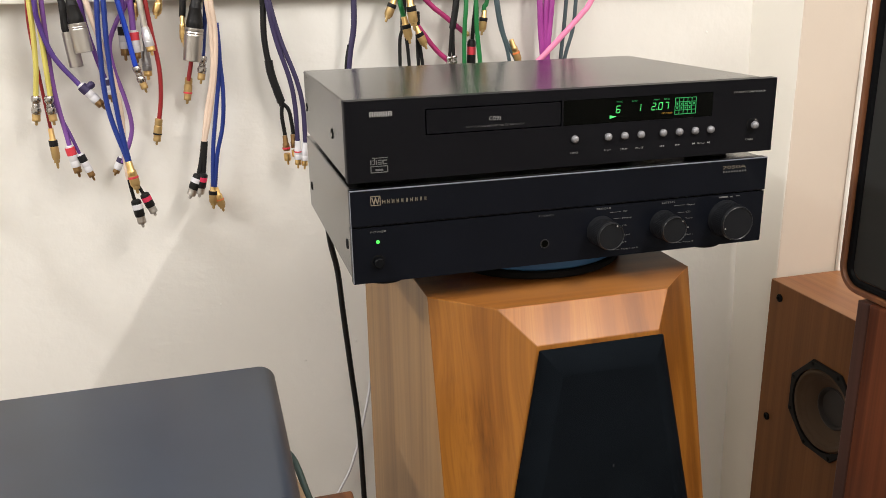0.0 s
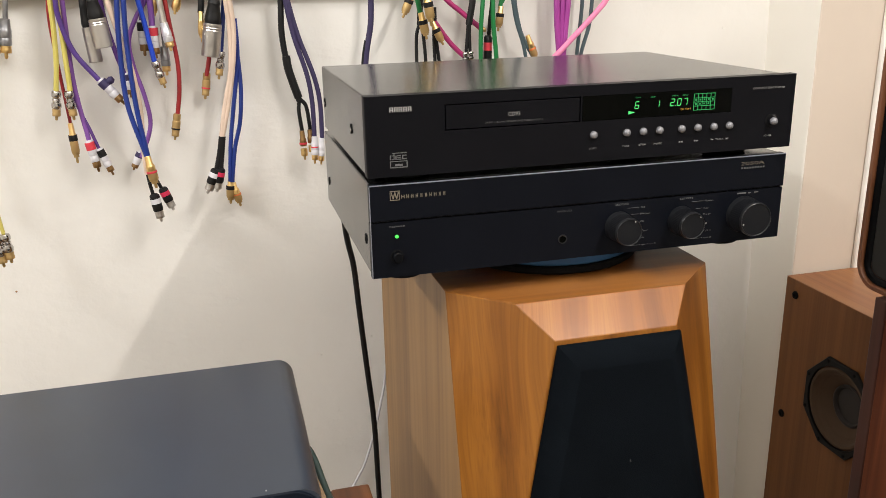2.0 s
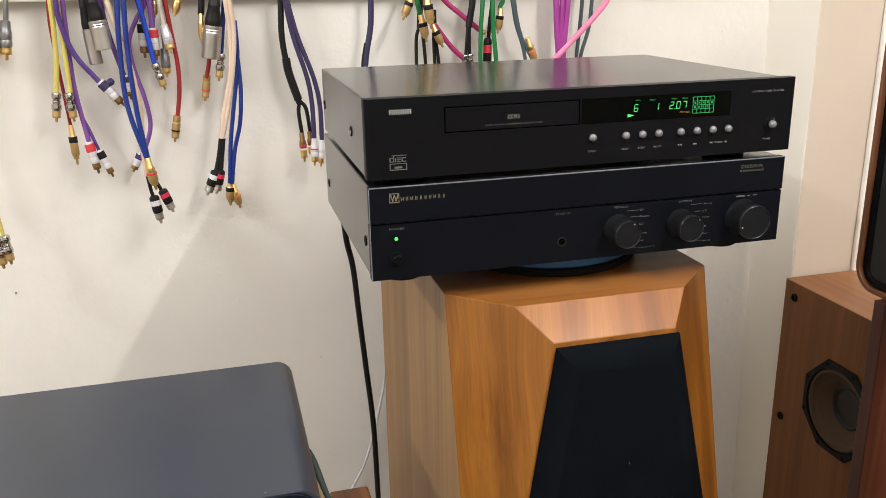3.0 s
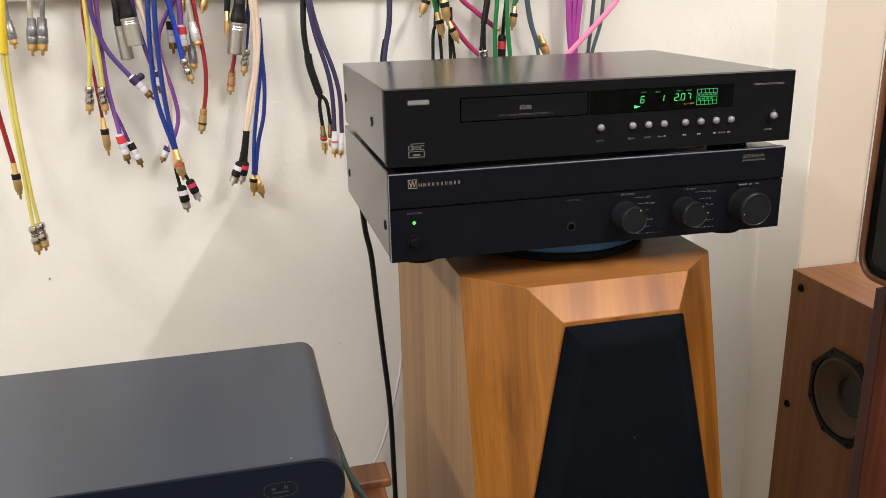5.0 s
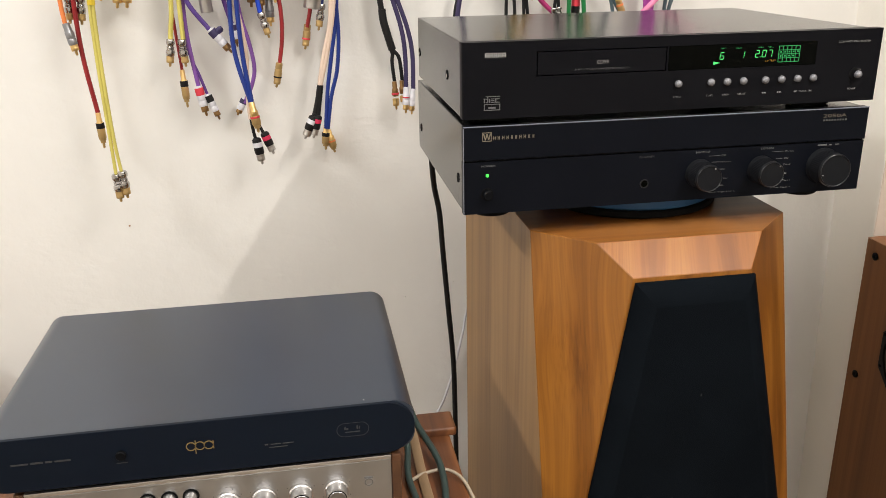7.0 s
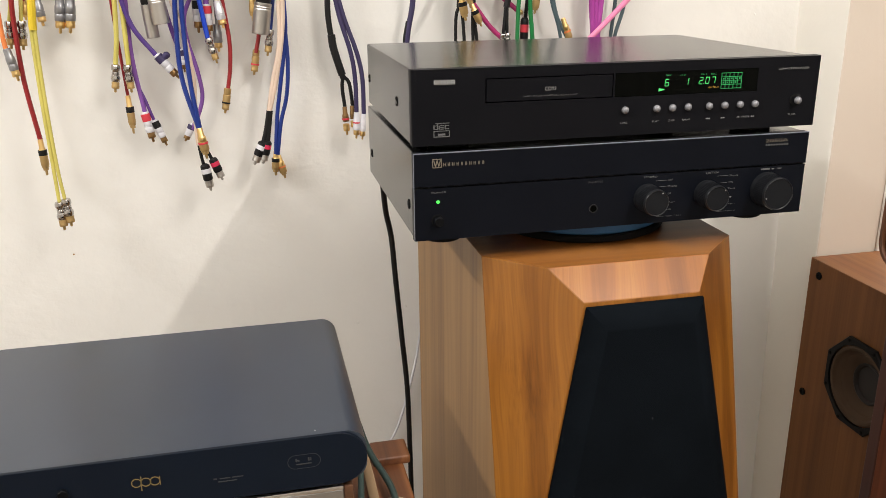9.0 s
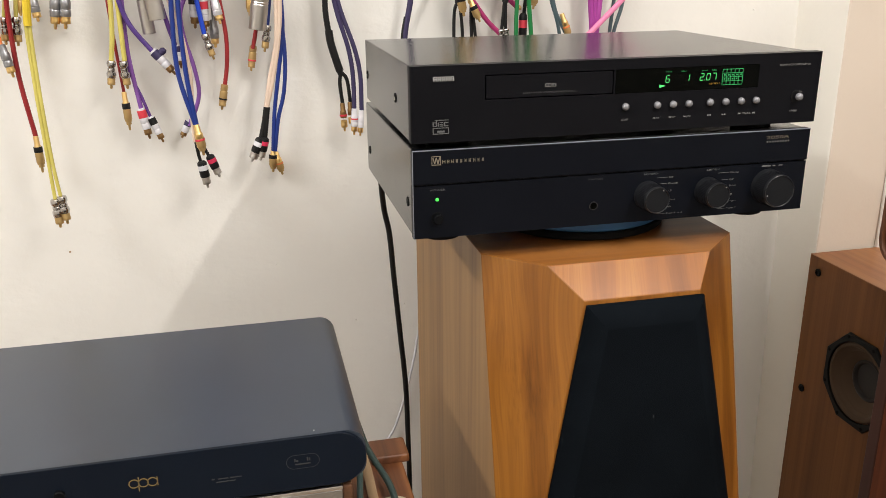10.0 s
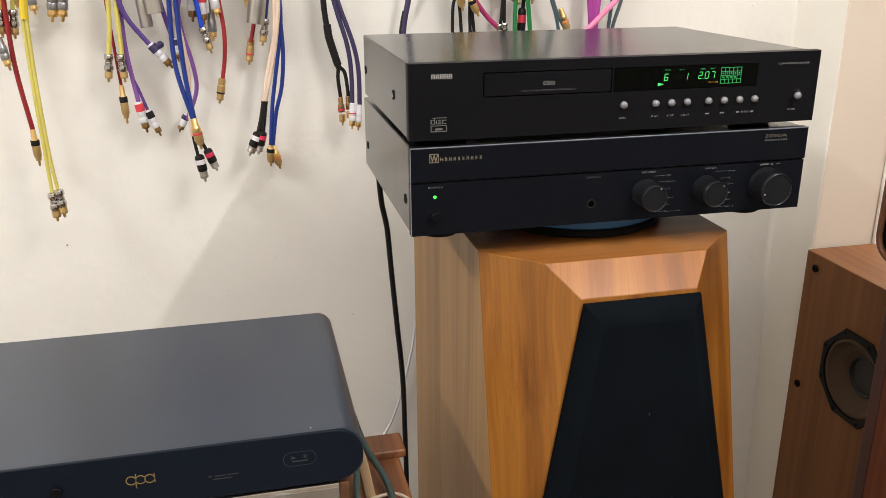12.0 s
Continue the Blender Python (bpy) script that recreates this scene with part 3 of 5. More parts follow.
outer = [(-0.0605, 0.9720), (0.0650, 0.9720), (0.1402, 0.555), (0.1402, 0.16), (-0.1385, 0.16), (-0.1385, 0.555)]


def inset(pts, d):
    out = []
    n = len(pts)
    for i in range(n):
        a, b, c = Vector(pts[i - 1]), Vector(pts[i]), Vector(pts[(i + 1) % n])
        e, f = (b - a).normalized(), (c - b).normalized()
        k = (Vector((e.y, -e.x)) + Vector((f.y, -f.x)))
        k = k / max(0.2, k.length_squared) * 2
        out.append(b + k * d)
    return out


layers = []
for d, lift in ((0, 0.001), (0.0004, 0.004), (0.002, 0.0060), (0.0180, 0.0172), (0.0205, 0.0178)):
    layers.append([g.verts.new((SX + u, front_y(z) - lift, z)) for u, z in inset(outer, d)])
for a, b in zip(layers, layers[1:]):
    for k in range(6):
        g.faces.new((a[k], a[(k + 1) % 6], b[(k + 1) % 6], b[k]))
for k in (0, 1):
    lay = layers[-1] if k else layers[0]
    g.faces.new([lay[0], lay[1], lay[2], lay[5]])
    g.faces.new([lay[5], lay[2], lay[3], lay[4]])
grille = part("grille", g, M["grille"], spk, "black cloth grille with bevelled edges")
part("fleck", block(0.2257, 0.2261, -0.0856, -0.0844, 0.8525, 0.8550, 0.0001), M["print_dim"], grille)

pad = thing("turntable_pad", (0.222, 0.133, TOP), "black round pad with a blue top under the amplifier", "pad")
part("base", lathe([(0.097, 0), (0.100, 0.002), (0.100, 0.0075), (0.098, 0.0090), (0, 0.0090)], (0.222, 0.133, TOP), (0, 0, 1), 56), M["rubber"], pad)
part("pad_top", lathe([(0.096, 0), (0.0985, 0.002), (0.0985, 0.0175), (0.096, 0.0194), (0, 0.0194)], (0.222, 0.133, TOP + 0.0090), (0, 0, 1), 56), M["blue_pad"], pad, "blue felt top")


# ---- the integrated amplifier ----
AY, AB, AT, KZ = 0.0040, 1.0320, 1.1203, 1.0602
amp = thing("stereo_amplifier", (0.216, 0.16, AB), "black brushed stereo amplifier with three round knobs", "amplifier")
part("cover", block(0.0025, 0.4295, AY + 0.011, 0.318, AB, AT - 0.0006, 0.0014), M["black_steel"], amp)
part("upper_panel", block(0.0012, 0.4308, AY, AY + 0.0105, 1.0862, AT, 0.0011), M["black_brushed"], amp)
# pale strips along the top and left edges paint in the bevel highlight
part("top_edge", block(0.0014, 0.4306, AY - 0.0003, AY + 0.0011, AT - 0.0009, AT + 0.0003, 0.0004, 1), M["edge_glint"], amp, "thin pale strip coloured as the edge's highlight")
part("side_edge", block(0.0010, 0.0016, AY - 0.0001, AY + 0.0006, AB + 0.001, AT - 0.001), M["edge_glint"], amp)
lower = fascia(0.0012, 0.4308, AY + 0.0008, 0.0098, AB, 1.0848, corner=0.0012)
part("lower_panel", lower, M["black_brushed"], amp)
part("joint", block(0.002, 0.430, AY + 0.003, AY + 0.010, 1.0848, 1.0862), M["rubber"], amp)
for x in (0.040, 0.392):
    for y in (0.055, 0.27):
        part("foot", lathe([(0.021, 0), (0.022, 0.001), (0.0205, 0.0125), (0.019, 0.0135), (0, 0.0135)], (x, y, AB), (0, 0, -1), 28), M["rubber"], amp)
for y in (0.0389, 0.295):
    part("screw", lathe([(0.0052, 0), (0.0048, 0.0008), (0.0020, 0.0010), (0.0018, 0.0002), (0, 0.0002)], (0.0025, y, 1.0617), (-1, 0, 0), 16), M["rubber"], amp)
for x, r, dx, dz in ((0.2478, 0.0140, 0.0062, 0.0099), (0.3158, 0.0137, 0.0085, 0.0083), (0.3861, 0.0178, -0.0134, -0.0044)):
    knob = part("knob", lathe([(r * 1.06, 0), (r * 1.06, 0.002), (r * 1.01, 0.0035), (r, 0.005), (r * 0.985, 0.0212), (r * 0.90, 0.0232), (0, 0.0232)], (x, AY + 0.001, KZ), (0, -1, 0), 64), M["knob_black"], amp)
    part("rim", lathe([(r * 0.987, 0.0212), (r * 0.985, 0.0220), (r * 0.96, 0.0237), (r * 0.93, 0.0242), (r * 0.905, 0.0238), (r * 0.90, 0.0231)], (x, AY + 0.001, KZ), (0, -1, 0), 64, False), M["gloss_black"], knob, "glossy black rim")
    flutes = bmesh.new()
    count = 56
    for k in range(count):
        a = 2 * math.pi * k / count
        joined(flutes, lathe([(0.00026, 0), (0.00026, 0.013)], (x + r * math.cos(a), AY - 0.006, KZ + r * math.sin(a)), (0, -1, 0), 5))
    part("fluting", flutes, M["knob_black"], knob)
    part("pointer_dot", disc(x + dx, AY - 0.0221, KZ + dz, 0.0008, 0.0004, 0.0001), M["print"], knob)
button = part("power_button", disc(0.0249, AY + 0.001, 1.0522, 0.0049, 0.0075, 0.0008), M["black_plastic"], amp)
part("button_collar", ring(0.0249, AY + 0.001, 1.0522, 0.0064, 0.0052, 0.0010), M["rubber"], button)
part("power_light", dome(0.0252, AY + 0.001, 1.0710, 0.0017, 0.0014), M["led"], amp, "lit green power light")
jack = part("headphone_jack", ring(0.1888, AY + 0.001, 1.0526, 0.0046, 0.0037, 0.0012), M["dull_ring"], amp)
part("socket", disc(0.1888, AY + 0.0008, 1.0526, 0.0036, 0.0003, 0.0001), M["display_glass"], jack)
FP = AY + 0.0006
writing("POWER", 0.0188, 0.0335, 1.0797, 1.0815, FP, M["print_mid"], amp)
writing("PHONES", 0.1824, 0.1980, 1.0797, 1.0815, FP, M["print_dim"], amp)
writing("RECORD", 0.2430, 0.2580, 1.0812, 1.0830, FP, M["print_mid"], amp)
writing("LISTEN", 0.3140, 0.3278, 1.0812, 1.0830, FP, M["print_mid"], amp)
bars([(0.3778, 0.3880, 1.0815, 1.0830), (0.3905, 0.3935, 1.0815, 1.0826), (0.3975, 0.4020, 1.0818, 1.0828)], FP, M["print_dim"], amp)
for text, x0, x1, z in (("Off", 0.2710, 0.2756, 1.0768), ("Phono", 0.2708, 0.2812, 1.0702), ("CD", 0.2712, 0.2754, 1.0624), ("Tuner", 0.2728, 0.2800, 1.0528), ("Aux", 0.2701, 0.2762, 1.0454), ("Tape 1 to 2", 0.2704, 0.2890, 1.0378)):
    writing(text, x0, x1, z - 0.0002, z + 0.0015, FP, M["print_mid"], amp)
for text, x0, x1, z in (("Phono", 0.3416, 0.3510, 1.0773), ("CD", 0.3409, 0.3458, 1.0699), ("Tuner", 0.3407, 0.3496, 1.0632), ("Tape 1", 0.3419, 0.3502, 1.0459), ("Tape 2", 0.3399, 0.3515, 1.0383)):
    writing(text, x0, x1, z - 0.0002, z + 0.0015, FP, M["print_mid"], amp)
bars([(0.3427, 0.3455, 1.0538, 1.0548)], FP, M["print_mid"], amp)
for c in [(0.2570, 0.2690, 1.0774, 1.0777), (0.2610, 0.2690, 1.0708, 1.0711), (0.2600, 0.2690, 1.0386, 1.0388), (0.3270, 0.3395, 1.0780, 1.0783), (0.3320, 0.3390, 1.0704, 1.0707), (0.3290, 0.3385, 1.0390, 1.0392)]:
    bars([c], FP, M["print_dim"], amp, "leader_line")
writing("2050A", 0.3792, 0.4055, 1.1113, 1.1146, AY - 0.0003, M["print_gold"], amp)
bars([(0.3797 + 0.0031 * k, 0.3812 + 0.0031 * k, 1.1076, 1.1092) for k in range(9)], AY - 0.0002, M["print_dim"], amp)
emblem = bmesh.new()
for x0, x1, z0, z1 in ((0.0200, 0.0291, 1.1054, 1.1061), (0.0200, 0.0291, 1.1136, 1.1143), (0.0200, 0.0206, 1.1061, 1.1136), (0.0285, 0.0291, 1.1061, 1.1136)):
    block(x0, x1, AY - 0.0003, AY, z0, z1, bm=emblem)
for xa, za, xb, zb in ((0.0212, 1.1130, 0.0230, 1.1068), (0.0230, 1.1068, 0.0246, 1.1130), (0.0246, 1.1130, 0.0262, 1.1068), (0.0262, 1.1068, 0.0280, 1.1130)):
    joined(emblem, tube([(xa, AY - 0.0002, za), (xb, AY - 0.0002, zb)], 0.0005, 6, 1, 0.4))
part("emblem", emblem, M["print_gold"], amp, "pale gold square emblem")
name_marks = []
for k, w in enumerate((3.6, 2.6, 2.8, 2.4, 2.0, 2.0, 2.6, 2.8, 2.0, 2.0)):
    cx = 0.0320 + 0.00432 * k
    name_marks += [(cx - w / 2400, cx - w / 2400 + 0.0006, 1.1068, 1.1102), (cx + w / 2400 - 0.0006, cx + w / 2400, 1.1068, 1.1102), (cx - w / 2400, cx + w / 2400, 1.1082, 1.1088)]
bars(name_marks, AY - 0.0001, M["print_gold"], amp, "maker_mark")


# ---- the disc player ----
PB, PT = 1.1281, 1.2
cdp = thing("disc_player", (0.215, 0.15, AT), "black compact disc player with a green lit display", "disc player")
part("cover", block(0.0020, 0.4258, 0.0152, 0.302, 1.1265, PT - 0.0006, 0.0014), M["black_steel"], cdp)
part("chassis", block(0.0036, 0.4244, 0.0131, 0.030, 1.1290, PT - 0.0024), M["rubber"], cdp, "black inner chassis edge")
face = fascia(0, 0.4322, 0, 0.013, PB, PT, (0.0716, 0.2020, 0.2036, 0.3598), (1.1665, 1.1900), ((1, 1, 0.006), (3, 1, 0.0012)), 0.0045)
front = part("front_panel", face, M["black_anodised"], cdp)
part("disc_tray", block(0.0728, 0.2011, 0.0004, 0.0055, 1.1673, 1.1888, 0.0004, 1), M["black_anodised"], cdp)
window = part("display", block(0.2038, 0.3596, 0.0002, 0.0010, 1.1667, 1.1898, 0.0002, 1), M["display_glass"], cdp, "dark display window with green segments lit")
for x in (0.045, 0.385):
    for y in (0.045, 0.26):
        part("foot", lathe([(0.021, 0), (0.021, 0.0055), (0.0198, 0.0062), (0, 0.0062)], (x, y, 1.1265), (0, 0, -1), 28), M["rubber"], cdp)
for y in (0.0930, 0.2904):
    part("screw", lathe([(0.0052, 0), (0.0048, 0.0009), (0.0022, 0.0012), (0.0020, 0.0003), (0, 0.0003)], (0.0020, y, 1.158), (-1, 0, 0), 16), M["rubber"], cdp)
    part("screw_head", lathe([(0.0026, 0), (0.0024, 0.0007), (0, 0.0009)], (0.0016, y - 0.0012, 1.1575), (-1, 0, 0), 14), M["nickel"], cdp, "bright screw head in its dark socket")
for x in (0.2154, 0.2495, 0.2666, 0.2838, 0.3073, 0.3247, 0.3420, 0.3590):
    b = part("button", dome(x, 0, 1.1536, 0.0036, 0.0045), M["button"], cdp, "small silver push button")
    part("button_collar", ring(x, 0, 1.1536, 0.0046, 0.0040, 0.0005), M["rubber"], b)
switch = part("power_switch", ring(0.4050, 0, 1.1556, 0.0062, 0.0040, 0.0006), M["rubber"], cdp)
part("lever", tube([(0.4094, 0.0005, 1.1592), (0.4072, -0.0040, 1.1574), (0.4052, -0.0070, 1.1562)], 0.0024, 12, 4), M["chrome"], switch)
part("lever_tip", dome(0.4050, -0.0045, 1.1558, 0.0037, 0.0050), M["button"], switch)
for text, x0, x1 in (("LOAD", 0.2114, 0.2188), ("PLAY", 0.2458, 0.2530), ("STOP", 0.2628, 0.2700), ("PAUSE", 0.2785, 0.2870), ("TRACK", 0.3450, 0.3540), ("POWER", 0.3990, 0.4078)):
    writing(text, x0, x1, 1.1399, 1.1416, -0.0003, M["print"], cdp)


def arrows(x, count, way):
    bm = bmesh.new()
    for k in range(count):
        a = x + 0.0024 * (k - (count - 1) / 2)
        vs = [bm.verts.new((a + way * dx, -0.0003, 1.1408 + dz)) for dx, dz in ((-0.0012, 0.0009), (-0.0012, -0.0009), (0.0012, 0))]
        bm.faces.new(vs)
    if count == 1:
        block(x + way * 0.0013 - 0.0002, x + way * 0.0013 + 0.0002, -0.0004, -0.0002, 1.1399, 1.1417, bm=bm)
    part("arrow_mark", bm, M["print"], cdp)


arrows(0.3068, 2, -1), arrows(0.3240, 2, 1), arrows(0.3415, 1, -1), arrows(0.3575, 1, 1)
writing("COMPACT DISC PLAYER", 0.3823, 0.4177, 1.1872, 1.1889, -0.0003, M["print"], cdp)
writing("CD93", 0.1313, 0.1426, 1.1762, 1.1797, 0.0002, M["print"], cdp)
writing("24 BIT / 192 kHz UPSAMPLING TECHNOLOGY", 0.1093, 0.1650, 1.1706, 1.1722, 0.0002, M["print_dim"], cdp)
mark = []
for k in range(5):
    cx = 0.0234 + 0.0041 * k
    mark += [(cx - 0.0016, cx - 0.0008, 1.1857, 1.1899), (cx + 0.0008, cx + 0.0016, 1.1857, 1.1899), (cx - 0.0008, cx + 0.0008, 1.1873, 1.1880), (cx - 0.0010, cx + 0.0010, 1.1892, 1.1899)]
bars(mark, -0.0002, M["print"], cdp, "maker_mark")
disc_mark = [(0.0206, 0.0364, 1.1418, 1.1424), (0.0206, 0.0364, 1.1362, 1.1370), (0.0206, 0.0214, 1.1370, 1.1418), (0.0356, 0.0364, 1.1370, 1.1418), (0.0250, 0.0320, 1.1378, 1.1396), (0.0226, 0.0364, 1.1492, 1.1498), (0.0206, 0.0216, 1.1436, 1.1478), (0.0222, 0.0240, 1.1436, 1.1442), (0.0240, 0.0248, 1.1436, 1.1496), (0.0222, 0.0240, 1.1470, 1.1476), (0.0256, 0.0266, 1.1436, 1.1474), (0.0274, 0.0308, 1.1436, 1.1444), (0.0274, 0.0308, 1.1453, 1.1460), (0.0274, 0.0308, 1.1470, 1.1476), (0.0316, 0.0326, 1.1436, 1.1476), (0.0326, 0.0358, 1.1436, 1.1444), (0.0326, 0.0358, 1.1468, 1.1476)]
bars(disc_mark, -0.0002, M["print_dim"], cdp, "disc_emblem")

SEG = {"0": "abcdef", "1": "bc", "2": "abged", "6": "afgedc", "7": "abc"}


def digit(ch, x, z, w, h, bm, y=-0.0001):
    t = h * 0.10
    spots = {"a": (0, 1, 1, 1), "b": (1, 0.5, 1, 1), "c": (1, 0, 1, 0.5), "d": (0, 0, 1, 0), "e": (0, 0, 0, 0.5), "f": (0, 0.5, 0, 1), "g": (0, 0.5, 1, 0.5)}
    for s in SEG[ch]:
        xa, za, xb, zb = spots[s]
        gap = 0.06
        pa, pb = Vector((xa * w, za * h)), Vector((xb * w, zb * h))
        d = (pb - pa) * gap
        pa, pb = pa + d, pb - d
        n = Vector((-(pb - pa).y, (pb - pa).x)).normalized() * t / 2
        vs = [bm.verts.new((x + p.x + 0.12 * p.y, y, z + p.y)) for p in (pa + n, pb + n, pb - n, pa - n)]
        bm.faces.new(vs)


for ch, x, z in (("6", 0.2568, 1.1756), ("1", 0.2782, 1.1760), ("2", 0.2939, 1.1762), ("0", 0.3010, 1.1762), ("7", 0.3076, 1.1762)):
    seg = bmesh.new()
    digit(ch, x, z, 0.0037, 0.0064, seg)
    part("digit", seg, M["green_glow"], window, "glowing green digit")
part("point", block(0.2988, 0.2995, -0.0002, 0, 1.1760, 1.1767), M["green_glow"], window)
seg = bmesh.new()
seg.faces.new([seg.verts.new(p) for p in ((0.2504, -0.0001, 1.1737), (0.2504, -0.0001, 1.1703), (0.2574, -0.0001, 1.1722))])
part("play_arrow", seg, M["green_glow"], window)
for text, x0, x1, z0, z1 in (("TRACK", 0.2569, 0.2632, 1.1852, 1.1866), ("INDEX", 0.2730, 0.2787, 1.1851, 1.1864), ("MIN", 0.2957, 0.3016, 1.1850, 1.1863), ("SEC", 0.3065, 0.3124, 1.1850, 1.1863)):
    writing(text, x0, x1, z0, z1, -0.0001, M["green_soft"], window, "caption")
writing("CD TEXT", 0.3049, 0.3163, 1.1716, 1.1731, -0.0001, M["amber_glow"], window)
grid = []
for k in range(6):
    grid.append((0.3186 + 0.00448 * k, 0.3191 + 0.00448 * k, 1.1705, 1.1862))
for k in range(5):
    grid.append((0.3191, 0.3410, 1.1703 + 0.00388 * k, 1.1708 + 0.00388 * k))
for r in (1, 2):
    for k in range(5 if r == 2 else 4):
        grid.append((0.3204 + 0.00448 * k, 0.3220 + 0.00448 * k, 1.1706 + 0.0039 * r + 0.0012, 1.1706 + 0.0039 * r + 0.0027))
bars(grid, 0.0001, M["green_soft"], window, "track_grid", 0.0002)


# ---- the low wooden stand with two stacked units ----
stand = thing("wooden_stand", (-0.252, 0.0, 0), "red-brown stained wooden stand with thick planks", "stand")
for x0, x1 in ((-0.499, -0.392), (-0.388, -0.256), (-0.252, -0.120), (-0.116, -0.005)):
    part("plank", block(x0, x1, -0.17, 0.108, 0.712, 0.740, 0.003), M["stand_wood"], stand)
for x in (-0.470, -0.045):
    part("crosspiece", block(x + 0.004, x + 0.048, 0.070, 0.110, 0.7385, 0.7500, 0.003, 3), M["stand_wood"], stand)
    for y in (-0.15, 0.06):
        part("leg", block(x - 0.01, x + 0.035, y - 0.0, y + 0.045, 0, 0.711, 0.003), M["stand_wood"], stand)

tuner = thing("silver_amplifier", (-0.252, 0.0, 0.740), "vintage silver amplifier with walnut sides and spun knobs", "amplifier")
part("case", block(-0.4115, -0.0925, -0.0978, 0.110, 0.762, 0.8446, 0.001), M["black_anodised"], tuner)
for x0, x1 in ((-0.4205, -0.4120), (-0.0920, -0.0835)):
    part("side_panel", block(x0, x1, -0.1165, 0.112, 0.758, 0.8452, 0.0015), M["case_walnut"], tuner, "dark walnut side panel")
plate = part("faceplate", block(-0.4118, -0.0922, -0.1150, -0.1005, 0.7625, 0.8402, 0.0008), M["aluminium"], tuner, "brushed aluminium faceplate")
part("top_trim", block(-0.4118, -0.0922, -0.1160, -0.098, 0.8406, 0.8447, 0.0008), M["knob_alu"], tuner)
for x in (-0.39, -0.115):
    for y in (-0.08, 0.08):
        part("foot", lathe([(0.014, 0), (0.012, 0.0215), (0, 0.0215)], (x, y, 0.7617), (0, 0, -1), 18), M["rubber"], tuner)
for x in (-0.2420, -0.2095, -0.1765, -0.1440):
    k = part("knob", lathe([(0.0112, 0), (0.0112, 0.003), (0.0101, 0.004), (0.0098, 0.0140), (0.0094, 0.0150), (0.0084, 0.0152)], (x, -0.1150, 0.8135), (0, -1, 0), 40), M["knob_alu"], tuner, "spun aluminium knob")
    part("knob_ring", ring(x, -0.1296, 0.8135, 0.0088, 0.0081, 0.0010), M["rubber"], k)
    part("knob_cap", lathe([(0.0080, 0), (0.0080, 0.0010), (0.0076, 0.0014), (0.0060, 0.0011), (0, 0.0007)], (x, -0.1296, 0.8135), (0, -1, 0), 40), M["cap_alu"], k, "darker spun metal cap")
for x, z in ((-0.3108, 0.8240), (-0.2922, 0.8240), (-0.2734, 0.8240), (-0.2917, 0.7985), (-0.2730, 0.7985)):
    k = part("push_button", lathe([(0.0055, 0), (0.0055, 0.0082), (0.0049, 0.0094), (0.0018, 0.0086), (0, 0.0084)], (x, -0.1150, z), (0, -1, 0), 24), M["knob_alu"], tuner, "shiny round push button")
    part("button_collar", ring(x, -0.1150, z, 0.0074, 0.0057, 0.0006), M["rubber"], k)
part("pilot_window", block(-0.3912, -0.3716, -0.1162, -0.1150, 0.8206, 0.8246, 0.0004, 1), M["orange_lens"], tuner, "orange pilot lamp window")
for k, x in enumerate((-0.2420, -0.2095, -0.1765, -0.1440)):
    bars([(x - 0.0052, x + 0.0052, 0.7945, 0.7955)], -0.1150, M["print_dim"], plate)
    bars([(x + 0.0142 * math.cos(a) - 0.0004, x + 0.0142 * math.cos(a) + 0.0004, 0.8130 + 0.0142 * math.sin(a) - 0.0004, 0.8130 + 0.0142 * math.sin(a) + 0.0004) for a in (2.6, 1.2, 0.5, 3.6, -0.5)], -0.1150, M["print_dim"], plate, "scale_mark")
for x in (-0.3115, -0.2929, -0.2740):
    bars([(x - 0.0035, x + 0.0035, 0.8128, 0.8137)], -0.1150, M["print_dim"], plate)
bars([(-0.1240, -0.1180, 0.7885, 0.7905), (-0.1172, -0.1110, 0.7885, 0.7905), (-0.1100, -0.1030, 0.7885, 0.7905), (-0.1240, -0.1030, 0.7897, 0.7900)], -0.1150, M["red_print"], plate)
shield = bmesh.new()
block(-0.1178, -0.1100, -0.1153, -0.1150, 0.8216, 0.8232, bm=shield)
joined(shield, ring(-0.1139, -0.1150, 0.8172, 0.0040, 0.0031, 0.0003, 20))
part("emblem", shield, M["print_dim"], plate, "small grey printed emblem")

conv = thing("blue_converter", (-0.258, 0.0, 0.8447), "slate blue converter box with rounded ends and gold emblem", "converter")


def stadium(x0, x1, z0, z1, r, n=10):
    pts = []
    for cx, cz, a0 in ((x1 - r, z1 - r, 90), (x1 - r, z0 + r, 0), (x0 + r, z0 + r, -90), (x0 + r, z1 - r, -180)):
        pts += [(cx + r * math.cos(radians(a0 - 90 * k / n)), cz + r * math.sin(radians(a0 - 90 * k / n))) for k in range(n + 1)]
    return pts


def extrude_profile(pts, y0, y1, lip=0.0):
    bm = bmesh.new()
    mx = sum(p[0] for p in pts) / len(pts)
    mz = sum(p[1] for p in pts) / len(pts)
    steps = ((y0, lip), (y0 + lip, 0), (y1 - lip, 0), (y1, lip)) if lip else ((y0, 0), (y1, 0))
    rings = [[bm.verts.new((x - math.copysign(d, x - mx), y, z - math.copysign(d, z - mz) * 0.9)) for x, z in pts] for y, d in steps]
    for a, b in zip(rings, rings[1:]):
        for k in range(len(pts)):
            bm.faces.new((a[k], a[(k + 1) % len(pts)], b[(k + 1) % len(pts)], b[k]))
    bm.faces.new(rings[0])
    bm.faces.new(rings[-1])
    return bm


